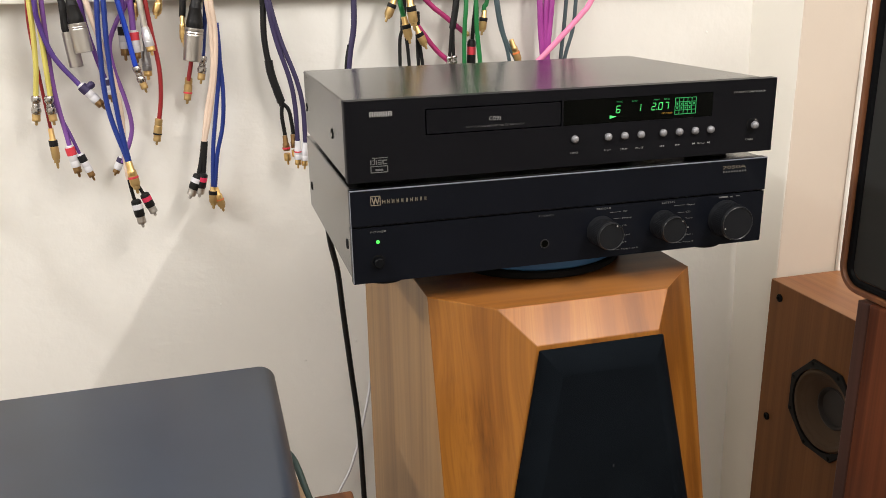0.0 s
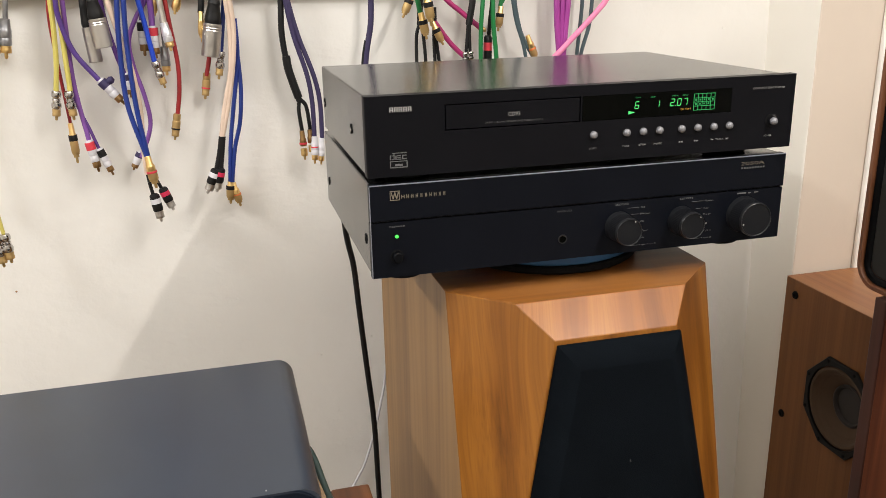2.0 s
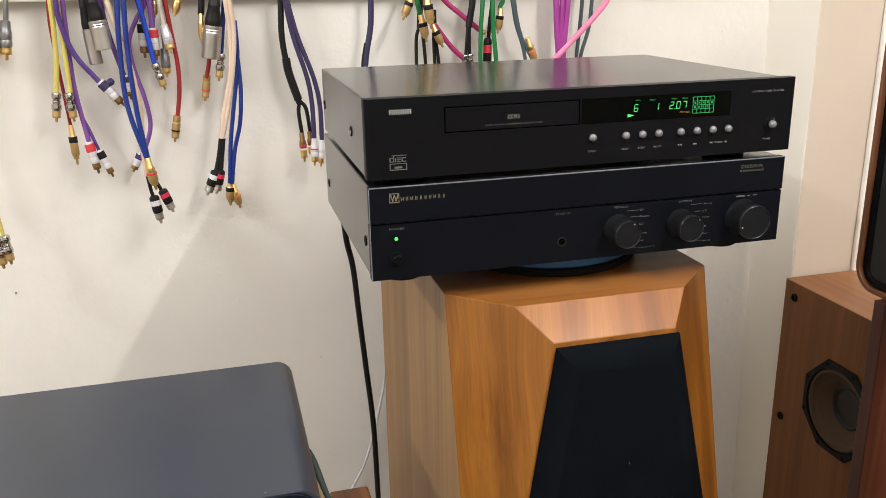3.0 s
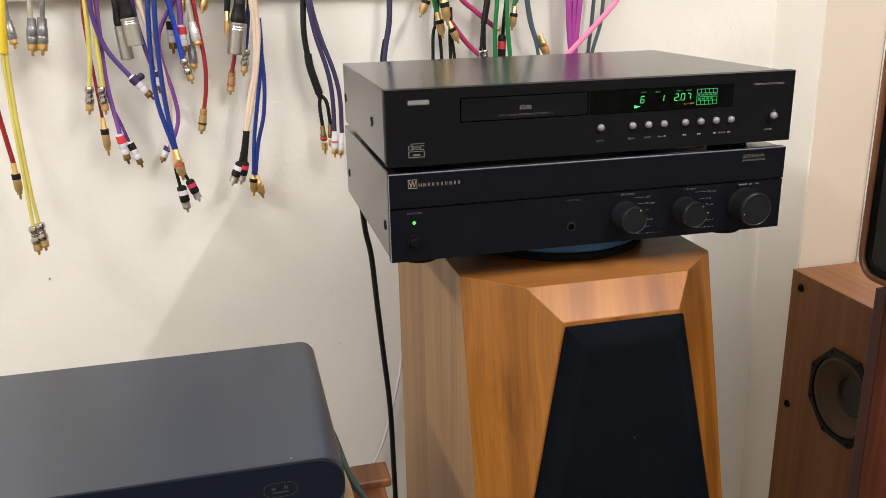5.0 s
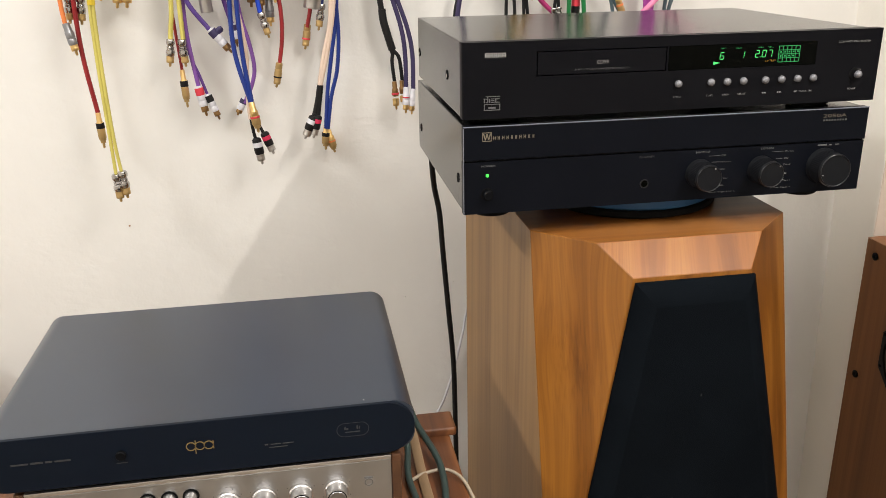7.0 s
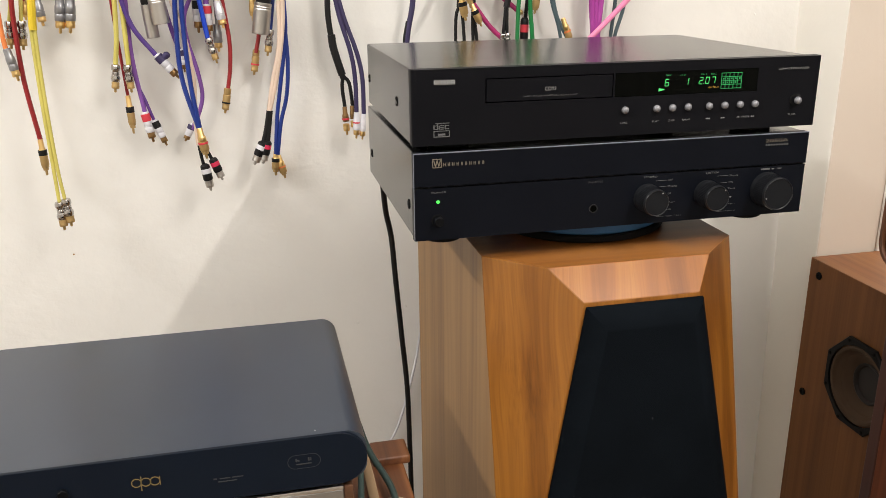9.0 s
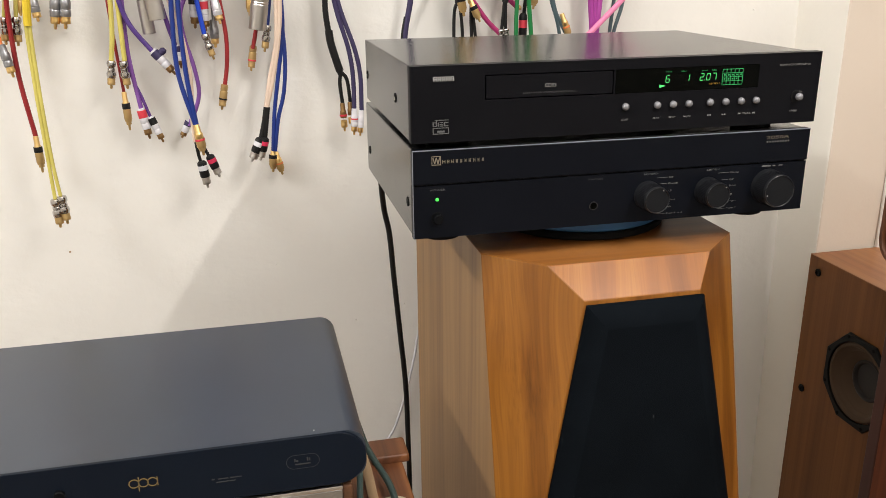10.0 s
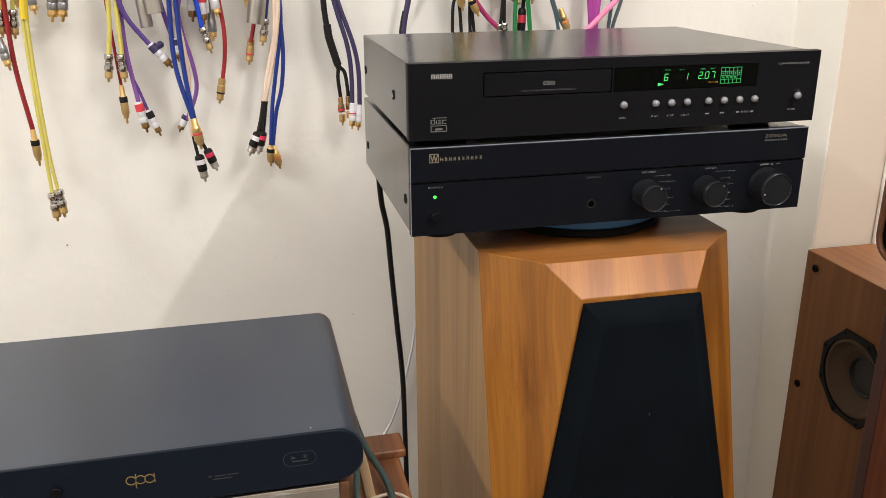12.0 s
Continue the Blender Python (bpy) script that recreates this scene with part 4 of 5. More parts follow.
part("casing", extrude_profile(stadium(-0.4450, -0.0698, 0.8515, 0.9018, 0.0175), -0.1175, 0.141), M["slate_blue"], conv)
dpanel = part("front_panel", extrude_profile(stadium(-0.4458, -0.0700, 0.8507, 0.9020, 0.0252), -0.1208, -0.1174, 0.0004), M["navy_panel"], conv, "dark navy front panel")
for x in (-0.40, -0.115):
    for y in (-0.09, 0.10):
        part("foot", lathe([(0.011, 0), (0.011, 0.0067), (0, 0.0067)], (x, y, 0.8514), (0, 0, -1), 18), M["rubber"], conv)
FD = -0.1208
em = bmesh.new()
for x in (-0.2668, -0.2592, -0.2518):
    joined(em, ring(x, FD, 0.8783, 0.0043, 0.0035, 0.0003, 26))
for x, z0, z1 in ((-0.2628, 0.8783, 0.8842), (-0.2632, 0.8705, 0.8783), (-0.2478, 0.8742, 0.8826)):
    block(x - 0.0004, x + 0.0004, FD - 0.0003, FD, z0, z1, bm=em)
part("emblem", em, M["gold_leaf"], dpanel, "thin gold ring emblem")
part("power_button", disc(-0.3252, FD + 0.001, 0.8775, 0.0044, 0.0045, 0.0006), M["black_plastic"], conv)
bars([(-0.3300, -0.3210, 0.8690, 0.8697)], FD, M["print_faint"], dpanel)
bars([(-0.4147, -0.4010, 0.8770, 0.8785), (-0.3990, -0.3890, 0.8770, 0.8788), (-0.3870, -0.3815, 0.8770, 0.8788), (-0.3795, -0.3667, 0.8770, 0.8785)], FD, M["print_faint"], dpanel)
bars([(-0.2041, -0.2015, 0.8716, 0.8728), (-0.1990, -0.1900, 0.8716, 0.8724), (-0.1885, -0.1790, 0.8716, 0.8724), (-0.2005, -0.1843, 0.8686, 0.8694)], FD, M["print_faint"], dpanel)
oval = bmesh.new()
o_out, o_in = stadium(-0.1405, -0.1115, 0.8716, 0.8856, 0.0069, 8), stadium(-0.1400, -0.1120, 0.8721, 0.8851, 0.0065, 8)
va = [[oval.verts.new((x, FD - 0.0003, z)) for x, z in p] for p in (o_out, o_in)]
for k in range(len(o_out)):
    q = (k + 1) % len(o_out)
    oval.faces.new((va[0][k], va[0][q], va[1][q], va[1][k]))
part("badge_outline", oval, M["print_faint"], dpanel)
bars([(-0.1335, -0.1322, 0.8787, 0.8816), (-0.1318, -0.1300, 0.8787, 0.8805), (-0.1226, -0.1212, 0.8787, 0.8820), (-0.1205, -0.1196, 0.8787, 0.8815), (-0.1330, -0.1195, 0.8756, 0.8766)], FD, M["print_faint"], dpanel)
part("dust_speck", block(-0.1150, -0.1138, -0.112, -0.1105, 0.9016, 0.9023, 0.0002), M["print"], conv)


# ---- loose leads by the stand and behind the loudspeaker ----
def lead(label, pts, r, colour, flat=1.0):
    ob = thing("loose_cable", pts[-1], label, "cable")
    part("cord", tube(pts, r, 12, 8, flat), M[colour], ob)


lead("black mains cable hanging down behind the loudspeaker", [(0.030, 0.335, 1.060), (0.031, 0.40, 1.02), (0.040, 0.442, 0.945), (0.049, 0.45, 0.896), (0.054, 0.45, 0.825), (0.061, 0.45, 0.731), (0.068, 0.45, 0.634), (0.070, 0.45, 0.511), (0.075, 0.46, 0.25), (0.09, 0.46, 0.008)], 0.0042, "black")
lead("thin white cable looped along the wall", [(0.150, 0.525, 0.86), (0.120, 0.525, 0.76), (0.103, 0.525, 0.681), (0.098, 0.525, 0.651), (0.081, 0.525, 0.581), (0.061, 0.525, 0.52), (0.040, 0.525, 0.481), (0.0, 0.525, 0.40), (-0.02, 0.52, 0.004)], 0.0022, "white_plastic")
lead("dark green cable arching over the stand", [(-0.085, 0.155, 0.800), (-0.060, 0.125, 0.795), (-0.046, 0.072, 0.764), (-0.030, 0.008, 0.752), (-0.031, -0.048, 0.748), (-0.041, -0.096, 0.7475), (-0.055, -0.150, 0.747)], 0.0038, "dark_green")
lead("dark green cable beside the silver amplifier", [(-0.078, 0.10, 0.80), (-0.060, 0.050, 0.764), (-0.065, -0.010, 0.747), (-0.062, -0.062, 0.7455), (-0.066, -0.13, 0.7455)], 0.0036, "dark_green")
lead("flat tan ribbon lead on the stand", [(-0.068, 0.12, 0.79), (-0.052, 0.058, 0.758), (-0.050, -0.010, 0.7455), (-0.048, -0.092, 0.7445), (-0.046, -0.15, 0.7445)], 0.0056, "tan_tape", 0.35)
lead("cream cable curling off the stand edge", [(-0.062, -0.014, 0.743), (-0.047, -0.010, 0.747), (-0.022, -0.010, 0.748), (-0.005, -0.034, 0.742), (0.003, -0.085, 0.715), (0.008, -0.11, 0.62), (0.01, -0.1, 0.4), (0.02, -0.08, 0.005)], 0.0019, "cream_cable")
lead("grey cable on the stand's open side", [(-0.425, 0.020, 0.748), (-0.452, 0.002, 0.748), (-0.478, -0.008, 0.7475), (-0.505, -0.012, 0.735), (-0.53, -0.02, 0.60), (-0.54, -0.02, 0.005)], 0.0034, "teal")


# ---- neighbouring loudspeakers ----
left_spk = thing("wooden_speaker", (-0.81, 0.35, 0), "brown wood veneered loudspeaker cabinet by the wall", "loudspeaker")
part("cabinet", block(-0.96, -0.669, 0.20, 0.50, 0, 0.70, 0.0015), M["teak"], left_spk)

teak = thing("teak_speaker", (0.92, 0.28, 0), "teak loudspeaker with its grille off and bare woofer", "loudspeaker")
WY, WZ, WR = 0.2690, 0.6420, 0.0765
TY0, TY1, TZ1 = 0.115, 0.423, 0.8105
tb = bmesh.new()
for x0, x1, y0, y1, z0, z1 in ((0.788, 1.06, TY0, TY0 + 0.016, 0, TZ1 - 0.0012), (0.788, 1.06, TY1 - 0.016, TY1, 0, TZ1 - 0.0012), (1.044, 1.06, TY0 + 0.0161, TY1 - 0.0161, 0, TZ1 - 0.0012)):
    block(x0, x1, y0, y1, z0, z1, 0.0008, 1, bm=tb)
tcab = part("cabinet", tb, M["teak"], teak)
part("top_veneer", block(0.7724, 1.06, TY0, TY1, TZ1 - 0.0011, TZ1), M["teak_top"], teak)
bf = bmesh.new()
hole_r, n_hole = 0.0655, 48
near, far = [], []
for k in range(n_hole):
    a = 2 * math.pi * k / n_hole
    cy, cz = math.cos(a), math.sin(a)
    reach = min((TY1 - WY) / cy if cy > 1e-6 else 9, (TY0 - WY) / cy if cy < -1e-6 else 9, (TZ1 - 0.0012 - WZ) / cz if cz > 1e-6 else 9, -WZ / cz if cz < -1e-6 else 9)
    for x, store in ((0.7725, near), (0.7875, far)):
        store.append((bf.verts.new((x, WY + hole_r * cy, WZ + hole_r * cz)), bf.verts.new((x, WY + reach * cy, WZ + reach * cz))))
for k in range(n_hole):
    q = (k + 1) % n_hole
    for store in (near, far):
        bf.faces.new((store[k][0], store[q][0], store[q][1], store[k][1]))
    for e in (0, 1):
        bf.faces.new((near[k][e], near[q][e], far[q][e], far[k][e]))
corners = [(TY0, 0), (TY1, 0), (TY1, TZ1 - 0.0012), (TY0, TZ1 - 0.0012)]
for y, z in corners:
    a = math.atan2(z - WZ, y - WY) % (2 * math.pi)
    k = int(a / (2 * math.pi) * n_hole) % n_hole
    q = (k + 1) % n_hole
    tip = bf.verts.new((0.7725, y, z))
    bf.faces.new((near[k][1], tip, near[q][1]))
part("baffle", bf, M["teak"], teak)
ow = bmesh.new()
lay = []
for grow, x in ((1.0, 0.7724), (1.0, 0.7685), (0.985, 0.7670), (0.0, 0.7670), (0.0, 0.7722)):
    loop = []
    for k in range(48):
        a = 2 * math.pi * k / 48
        reach = WR * 1.06 * math.cos(radians(22.5)) / math.cos((a + math.pi / 8) % (math.pi / 4) - math.pi / 8) * grow if grow else 0.0668
        loop.append(ow.verts.new((x, WY + reach * math.cos(a), WZ + reach * math.sin(a))))
    lay.append(loop)
for a, b in zip(lay, lay[1:]):
    for k in range(48):
        ow.faces.new((a[k], a[(k + 1) % 48], b[(k + 1) % 48], b[k]))
woofer = part("woofer", ow, M["basket"], teak, "black eight-sided woofer frame")
part("surround", lathe([(0.0660, 0.0), (0.0655, 0.0022), (0.0630, 0.0036), (0.0600, 0.0030), (0.0578, 0.0006), (0.0565, -0.0020)], (0.7722, WY, WZ), (-1, 0, 0), 48, False), M["cone"], woofer)
cone = bmesh.new()
turn = []
for r, x in ((0.0570, 0.7735), (0.0545, 0.7765), (0.0530, 0.7770), (0.0505, 0.7800), (0.0490, 0.7803), (0.042, 0.7860), (0.034, 0.7915)):
    turn.append([cone.verts.new((x, WY + r * math.cos(2 * math.pi * k / 48), WZ + r * math.sin(2 * math.pi * k / 48))) for k in range(48)])
for a, b in zip(turn, turn[1:]):
    for k in range(48):
        cone.faces.new((a[k], a[(k + 1) % 48], b[(k + 1) % 48], b[k]))
part("cone", cone, M["cone"], woofer, "tan paper cone")
part("dust_cap", lathe([(0.0345, -0.002), (0.0345, 0.0030), (0.0325, 0.0042), (0.0305, 0.0030), (0.0285, -0.0020), (0.0240, -0.0090), (0.0160, -0.0150), (0.0080, -0.0178), (0, -0.0185)], (0.7930, WY, WZ), (-1, 0, 0), 40), M["cone_dark"], woofer, "dark sunken dust cap")
for k in range(8):
    a = radians(45 * k + 22.5)
    part("screw", dome(0.7672, WY + 0.0745 * math.cos(a), WZ + 0.0745 * math.sin(a), 0.0030, 0.0018, (-1, 0, 0), 10), M["rubber"], woofer)
for y, z in ((0.397, 0.785), (0.399, 0.566), (0.135, 0.785), (0.135, 0.566)):
    peg = part("grille_socket", lathe([(0.0066, 0), (0.0066, 0.002), (0.0056, 0.003), (0.0034, 0.003), (0.0032, 0.0005), (0, 0.0005)], (0.7722, y, z), (-1, 0, 0), 18), M["rubber"], teak)

rose = thing("rosewood_speaker", (0.82, -0.04, 0), "dark red rosewood veneered loudspeaker cabinet", "loudspeaker")
part("cabinet", block(0.6735, 0.760, -0.24, 0.0995, 0, 0.8945, 0.0012), M["rosewood"], rose)
part("edge_strip", block(0.6725, 0.760, 0.0998, 0.1195, 0, 0.8940, 0.0012), M["rosewood_dark"], rose, "darker rosewood edge strip")

box = thing("black_fronted_speaker", (0.82, -0.05, 0.8955), "loudspeaker with rounded walnut rim and black cloth front", "loudspeaker")


def rim_mesh(y0, y1, z0, z1, r, steps):
    """Nested rounded outlines (inset, x) swept into a rim."""
    bm = bmesh.new()
    rings = []
    for d, x in steps:
        rings.append([bm.verts.new((x, y, z)) for y, z in stadium(y0 + d, y1 - d, z0 + d, z1 - d, max(0.002, r - d), 8)])
    for a, b in zip(rings, rings[1:]):
        for k in range(len(a)):
            q = (k + 1) % len(a)
            bm.faces.new((a[k], a[q], b[q], b[k]))
    bm.faces.new(rings[-1])
    bm.faces.new(rings[0])
    return bm


BY0, BY1, BZ0, BZ1 = -0.23, 0.169, 0.8955, 1.44
part("cabinet", rim_mesh(BY0, BY1, BZ0, BZ1, 0.034, ((0.0, 0.76), (0.0, 0.682), (0.0012, 0.680), (0.0062, 0.680), (0.0072, 0.6815), (0.0078, 0.688))), M["walnut_rim"], box)
part("bezel", rim_mesh(BY0, BY1, BZ0, BZ1, 0.034, ((0.0080, 0.690), (0.0080, 0.6855), (0.0100, 0.6835), (0.0150, 0.6845), (0.0180, 0.6885))), M["black_plastic"], box, "glossy black inner bezel")
part("front_cloth", rim_mesh(BY0 + 0.0185, BY1 - 0.0185, BZ0 + 0.0185, BZ1 - 0.0185, 0.017, ((0, 0.6895), (0.0, 0.6872), (0.002, 0.6860))), M["screen"], box, "black cloth front")


# ---- hanging audio cables ----
def turned(parent, name, material, start, way, profile, label="", sides=16):
    return part(name, lathe(profile, start, way, sides), M[material], parent, label)


def plug(cable, kind, band, r, x0, z0, x1, z1, y):
    """A phono or microphone plug from its cable end (x0, z0) to the tip of its pin (x1, z1)."""
    a, b = Vector((x0, y, z0)), Vector((x1, y, z1))
    n = (b - a).length
    way = (b - a).normalized()
    r = r / 1000
    if kind == "xlr":
        boot = turned(cable, "plug", "black", a, way, [(r * 0.42, 0), (r * 0.5, n * 0.02), (r * 0.62, n * 0.12), (r * 0.66, n * 0.14), (r * 0.62, n * 0.16), (r * 0.86, n * 0.36), (r * 0.9, n * 0.42), (r * 0.84, n * 0.45), (r * 0.84, n * 0.48)], "black rubber boot and nickel shell")
        turned(boot, "shell", "nickel", a, way, [(r * 0.8, n * 0.46), (r * 0.97, n * 0.465), (r, n * 0.50), (r * 0.96, n * 0.52), (r, n * 0.54), (r * 0.96, n * 0.56), (r, n * 0.58), (r, n * 0.99), (r * 0.96, n), (r * 0.86, n), (r * 0.86, n * 0.90), (0, n * 0.90)], sides=24)
        return
    look_of = {
        "silver": ("ribbed_chrome", "matte_brass"), "silver_gold": ("bright_silver", "gold"), "gold": ("gold", "matte_brass" if band != "none" else "gold"), "gold_dark": ("gold_dark", "gold"),
        "white": ("white_plastic", "gold_dark"), "white_gold": ("white_plastic", "gold"), "black": ("black", "nickel"), "brass": ("matte_brass", "matte_brass"), "grey": ("grey", "gold")}
    body, tip = look_of[kind]
    if kind == "silver":
        prof = [(r * 0.55, 0), (r * 0.88, n * 0.02), (r * 1.0, n * 0.07), (r * 1.04, n * 0.13), (r * 1.0, n * 0.19), (r * 0.80, n * 0.24), (r * 0.72, n * 0.27), (r * 0.86, n * 0.285),
                (r * 0.86, n * 0.31), (r * 0.74, n * 0.325), (r * 0.86, n * 0.34), (r * 0.86, n * 0.36), (r * 0.76, n * 0.38), (r * 1.0, n * 0.42), (r * 1.08, n * 0.49), (r * 1.02, n * 0.57), (r * 0.86, n * 0.62), (r * 0.7, n * 0.64)]
    elif kind in ("gold", "gold_dark"):
        prof = [(r * 0.55, 0), (r * 0.62, n * 0.02), (r * 0.66, n * 0.24), (r * 0.84, n * 0.29), (r * 0.88, n * 0.32), (r * 0.88, n * 0.50), (r * 0.8, n * 0.52)]
    elif kind == "brass":
        prof = [(r * 0.7, 0), (r * 0.86, n * 0.02), (r * 0.88, n * 0.22), (r * 0.78, n * 0.25), (r * 0.94, n * 0.28), (r * 0.96, n * 0.58), (r * 0.88, n * 0.64)]
    elif kind == "black":
        prof = [(r * 0.62, 0), (r * 0.95, n * 0.05), (r, n * 0.12), (r, n * 0.55), (r * 0.9, n * 0.6)]
    else:
        prof = [(r * 0.68, 0), (r * 0.80, n * 0.02), (r * 0.86, n * 0.25), (r * 0.96, n * 0.28), (r * 0.98, n * 0.46), (r * 0.90, n * 0.48), (r * 0.98, n * 0.50), (r * 0.98, n * 0.64), (r * 0.9, n * 0.67)]
    p = turned(cable, "plug", body, a, way, prof)
    if kind == "gold":
        turned(p, "barrel", tip, a, way, [(r * 0.7, n * 0.44), (r * 0.94, n * 0.445), (r * 0.96, n * 0.47), (r * 0.96, n * 0.70), (r * 0.90, n * 0.73), (r * 0.84, n * 0.74), (r * 0.84, n * 0.77), (r * 0.66, n * 0.78), (r * 0.64, n * 0.85), (r * 0.4, n * 0.855)])
    else:
        turned(p, "barrel", tip, a, way, [(r * 0.6, n * 0.60), (r * 0.86, n * 0.61), (r * 0.88, n * 0.66), (r * 0.84, n * 0.74), (r * 0.88, n * 0.76), (r * 0.86, n * 0.84), (r * 0.8, n * 0.855), (r * 0.4, n * 0.855)])
    turned(p, "pin", tip, a, way, [(r * 0.30, n * 0.85), (r * 0.30, n * 0.97), (r * 0.18, n), (0, n)], sides=10)
    if band != "none":
        colour = {"red": "red_band", "black": "black", "white": "white_plastic", "crimson": "crimson", "purple": "dark_purple", "orange": "orange", "blue": "blue"}[band]
        lo, hi = {"white": (0.06, 0.30), "black": (0.16, 0.34), "silver": (0.44, 0.56), "gold": (0.46, 0.525), "brass": (0.54, 0.60), "gold_dark": (0.40, 0.46), "white_gold": (0.36, 0.41), "silver_gold": (0.3, 0.5)}[kind]
        if band == "black" and kind == "gold":
            lo, hi = 0.29, 0.44
        turned(p, "band", colour, a, way, [(r * 0.7, n * lo), (r * 1.0, n * lo), (r * 1.02, n * (lo + 0.01)), (r * 1.02, n * (hi - 0.01)), (r * 1.0, n * hi), (r * 0.7, n * hi)])
        if band == "purple" and r > 0.0055:
            side = way.cross(Vector((0, 1, 0)))
            c = a + way * n * 0.22
            turned(p, "strap_end", "dark_purple", c, side, [(0.0035, 0), (0.0045, 0.006), (0.005, 0.011), (0.003, 0.014), (0, 0.0145)])


def audio_cable(label, y, cords, plugs):
    top = cords[0][2][0]
    ob = thing("audio_cable", (top[0], y, top[1]), label, "cable", "cables hanging on the wall")
    for colour, r, pts in cords:
        lift = [0.012 if z > 1.3 else 0.0 for x, z in pts]
        part("cord", tube([(x, min(y + d, 0.515), z) for (x, z), d in zip(pts, lift)], r * 0.93 / 1000, 10, 7), M[colour], ob)
    for kind, band, r, x0, z0, x1, z1 in plugs:
        plug(ob, kind, band, r * 1.08, x0, z0, x1, z1, y - 0.002)


audio_cable('yellow twin cable ending in ribbed silver phono plugs', 0.5,
            [('yellow', 3.6, [(-0.313, 1.6), (-0.315, 1.36), (-0.316, 1.286), (-0.317, 1.243), (-0.32, 1.2), (-0.326, 1.161)]), ('yellow', 3.6, [(-0.312, 1.6), (-0.31, 1.36), (-0.309, 1.286), (-0.308, 1.243), (-0.308, 1.207), (-0.308, 1.16)])],
            [('silver', 'none', 5.6, -0.325, 1.165, -0.33, 1.126), ('silver', 'none', 5.6, -0.31, 1.164, -0.308, 1.125)])
audio_cable('dark red cable with one gold phono plug', 0.515,
            [('red', 2.4, [(-0.314, 1.6), (-0.318, 1.36), (-0.321, 1.286), (-0.323, 1.25), (-0.32, 1.185), (-0.316, 1.115)])],
            [('gold', 'black', 5.2, -0.316, 1.119, -0.314, 1.064)])
audio_cable('violet twin cable with red and black banded white plugs', 0.505,
            [('violet', 3.4, [(-0.299, 1.6), (-0.301, 1.36), (-0.302, 1.286), (-0.303, 1.242), (-0.303, 1.17), (-0.294, 1.092)]), ('dark_violet', 2.4, [(-0.305, 1.242), (-0.304, 1.155), (-0.291, 1.109), (-0.282, 1.079)])],
            [('white', 'red', 5.8, -0.295, 1.096, -0.287, 1.052), ('white', 'black', 5.0, -0.283, 1.084, -0.269, 1.046)])
audio_cable('deep purple cable with a white phono plug and purple strap', 0.495,
            [('purple', 3.6, [(-0.313, 1.6), (-0.311, 1.36), (-0.309, 1.286), (-0.308, 1.257), (-0.296, 1.214), (-0.269, 1.175)])],
            [('white', 'purple', 6.0, -0.269, 1.177, -0.241, 1.143)])
audio_cable('slim black and nickel microphone connector on a black lead', 0.505,
            [('black', 4.8, [(-0.291, 1.6), (-0.285, 1.36), (-0.279, 1.287), (-0.277, 1.277)])],
            [('xlr', 'none', 8.2, -0.278, 1.283, -0.271, 1.199)])
audio_cable('large black and nickel microphone connector on a black lead', 0.48,
            [('black', 5.2, [(-0.283, 1.6), (-0.274, 1.36), (-0.265, 1.289), (-0.262, 1.28)])],
            [('xlr', 'none', 10.5, -0.264, 1.287, -0.256, 1.219)])
audio_cable('purple cable with a slim white plug', 0.515,
            [('dark_violet', 3.4, [(-0.271, 1.6), (-0.264, 1.36), (-0.258, 1.285), (-0.254, 1.247), (-0.246, 1.207), (-0.237, 1.173)])],
            [('white', 'purple', 4.0, -0.237, 1.182, -0.234, 1.149)])
audio_cable('beige cable splitting into black phono plugs with red and white bands', 0.482,
            [('beige', 4.0, [(-0.272, 1.6), (-0.259, 1.36), (-0.247, 1.285), (-0.238, 1.241), (-0.227, 1.191), (-0.222, 1.139), (-0.224, 1.092), (-0.223, 1.048)]), ('black', 2.6, [(-0.223, 1.048), (-0.221, 1.03), (-0.218, 1.013)]), ('black', 2.6, [(-0.221, 1.053), (-0.211, 1.036), (-0.205, 1.021)])],
            [('black', 'white', 6.4, -0.218, 1.02, -0.212, 0.98), ('black', 'crimson', 6.0, -0.206, 1.028, -0.194, 0.995)])
audio_cable('blue twin cable with large gold phono plugs', 0.478,
            [('blue', 3.6, [(-0.225, 1.6), (-0.229, 1.36), (-0.233, 1.285), (-0.237, 1.227), (-0.237, 1.147), (-0.22, 1.069)]), ('blue', 3.6, [(-0.219, 1.6), (-0.222, 1.36), (-0.225, 1.284), (-0.228, 1.22), (-0.226, 1.139), (-0.219, 1.07)])],
            [('gold', 'red', 6.4, -0.22, 1.074, -0.213, 1.029)])
audio_cable('violet looped cable ending in a white plug', 0.52,
            [('violet', 3.2, [(-0.12, 1.6), (-0.158, 1.36), (-0.197, 1.283), (-0.216, 1.253), (-0.228, 1.224), (-0.226, 1.191), (-0.217, 1.152), (-0.213, 1.117), (-0.219, 1.092), (-0.232, 1.066)])],
            [('white', 'purple', 5.0, -0.231, 1.073, -0.244, 1.048)])
audio_cable('bright blue cable with a chrome plug', 0.495,
            [('bright_blue', 3.6, [(-0.23, 1.6), (-0.22, 1.36), (-0.21, 1.284), (-0.204, 1.247), (-0.197, 1.195)])],
            [('silver', 'blue', 5.0, -0.197, 1.198, -0.187, 1.162)])
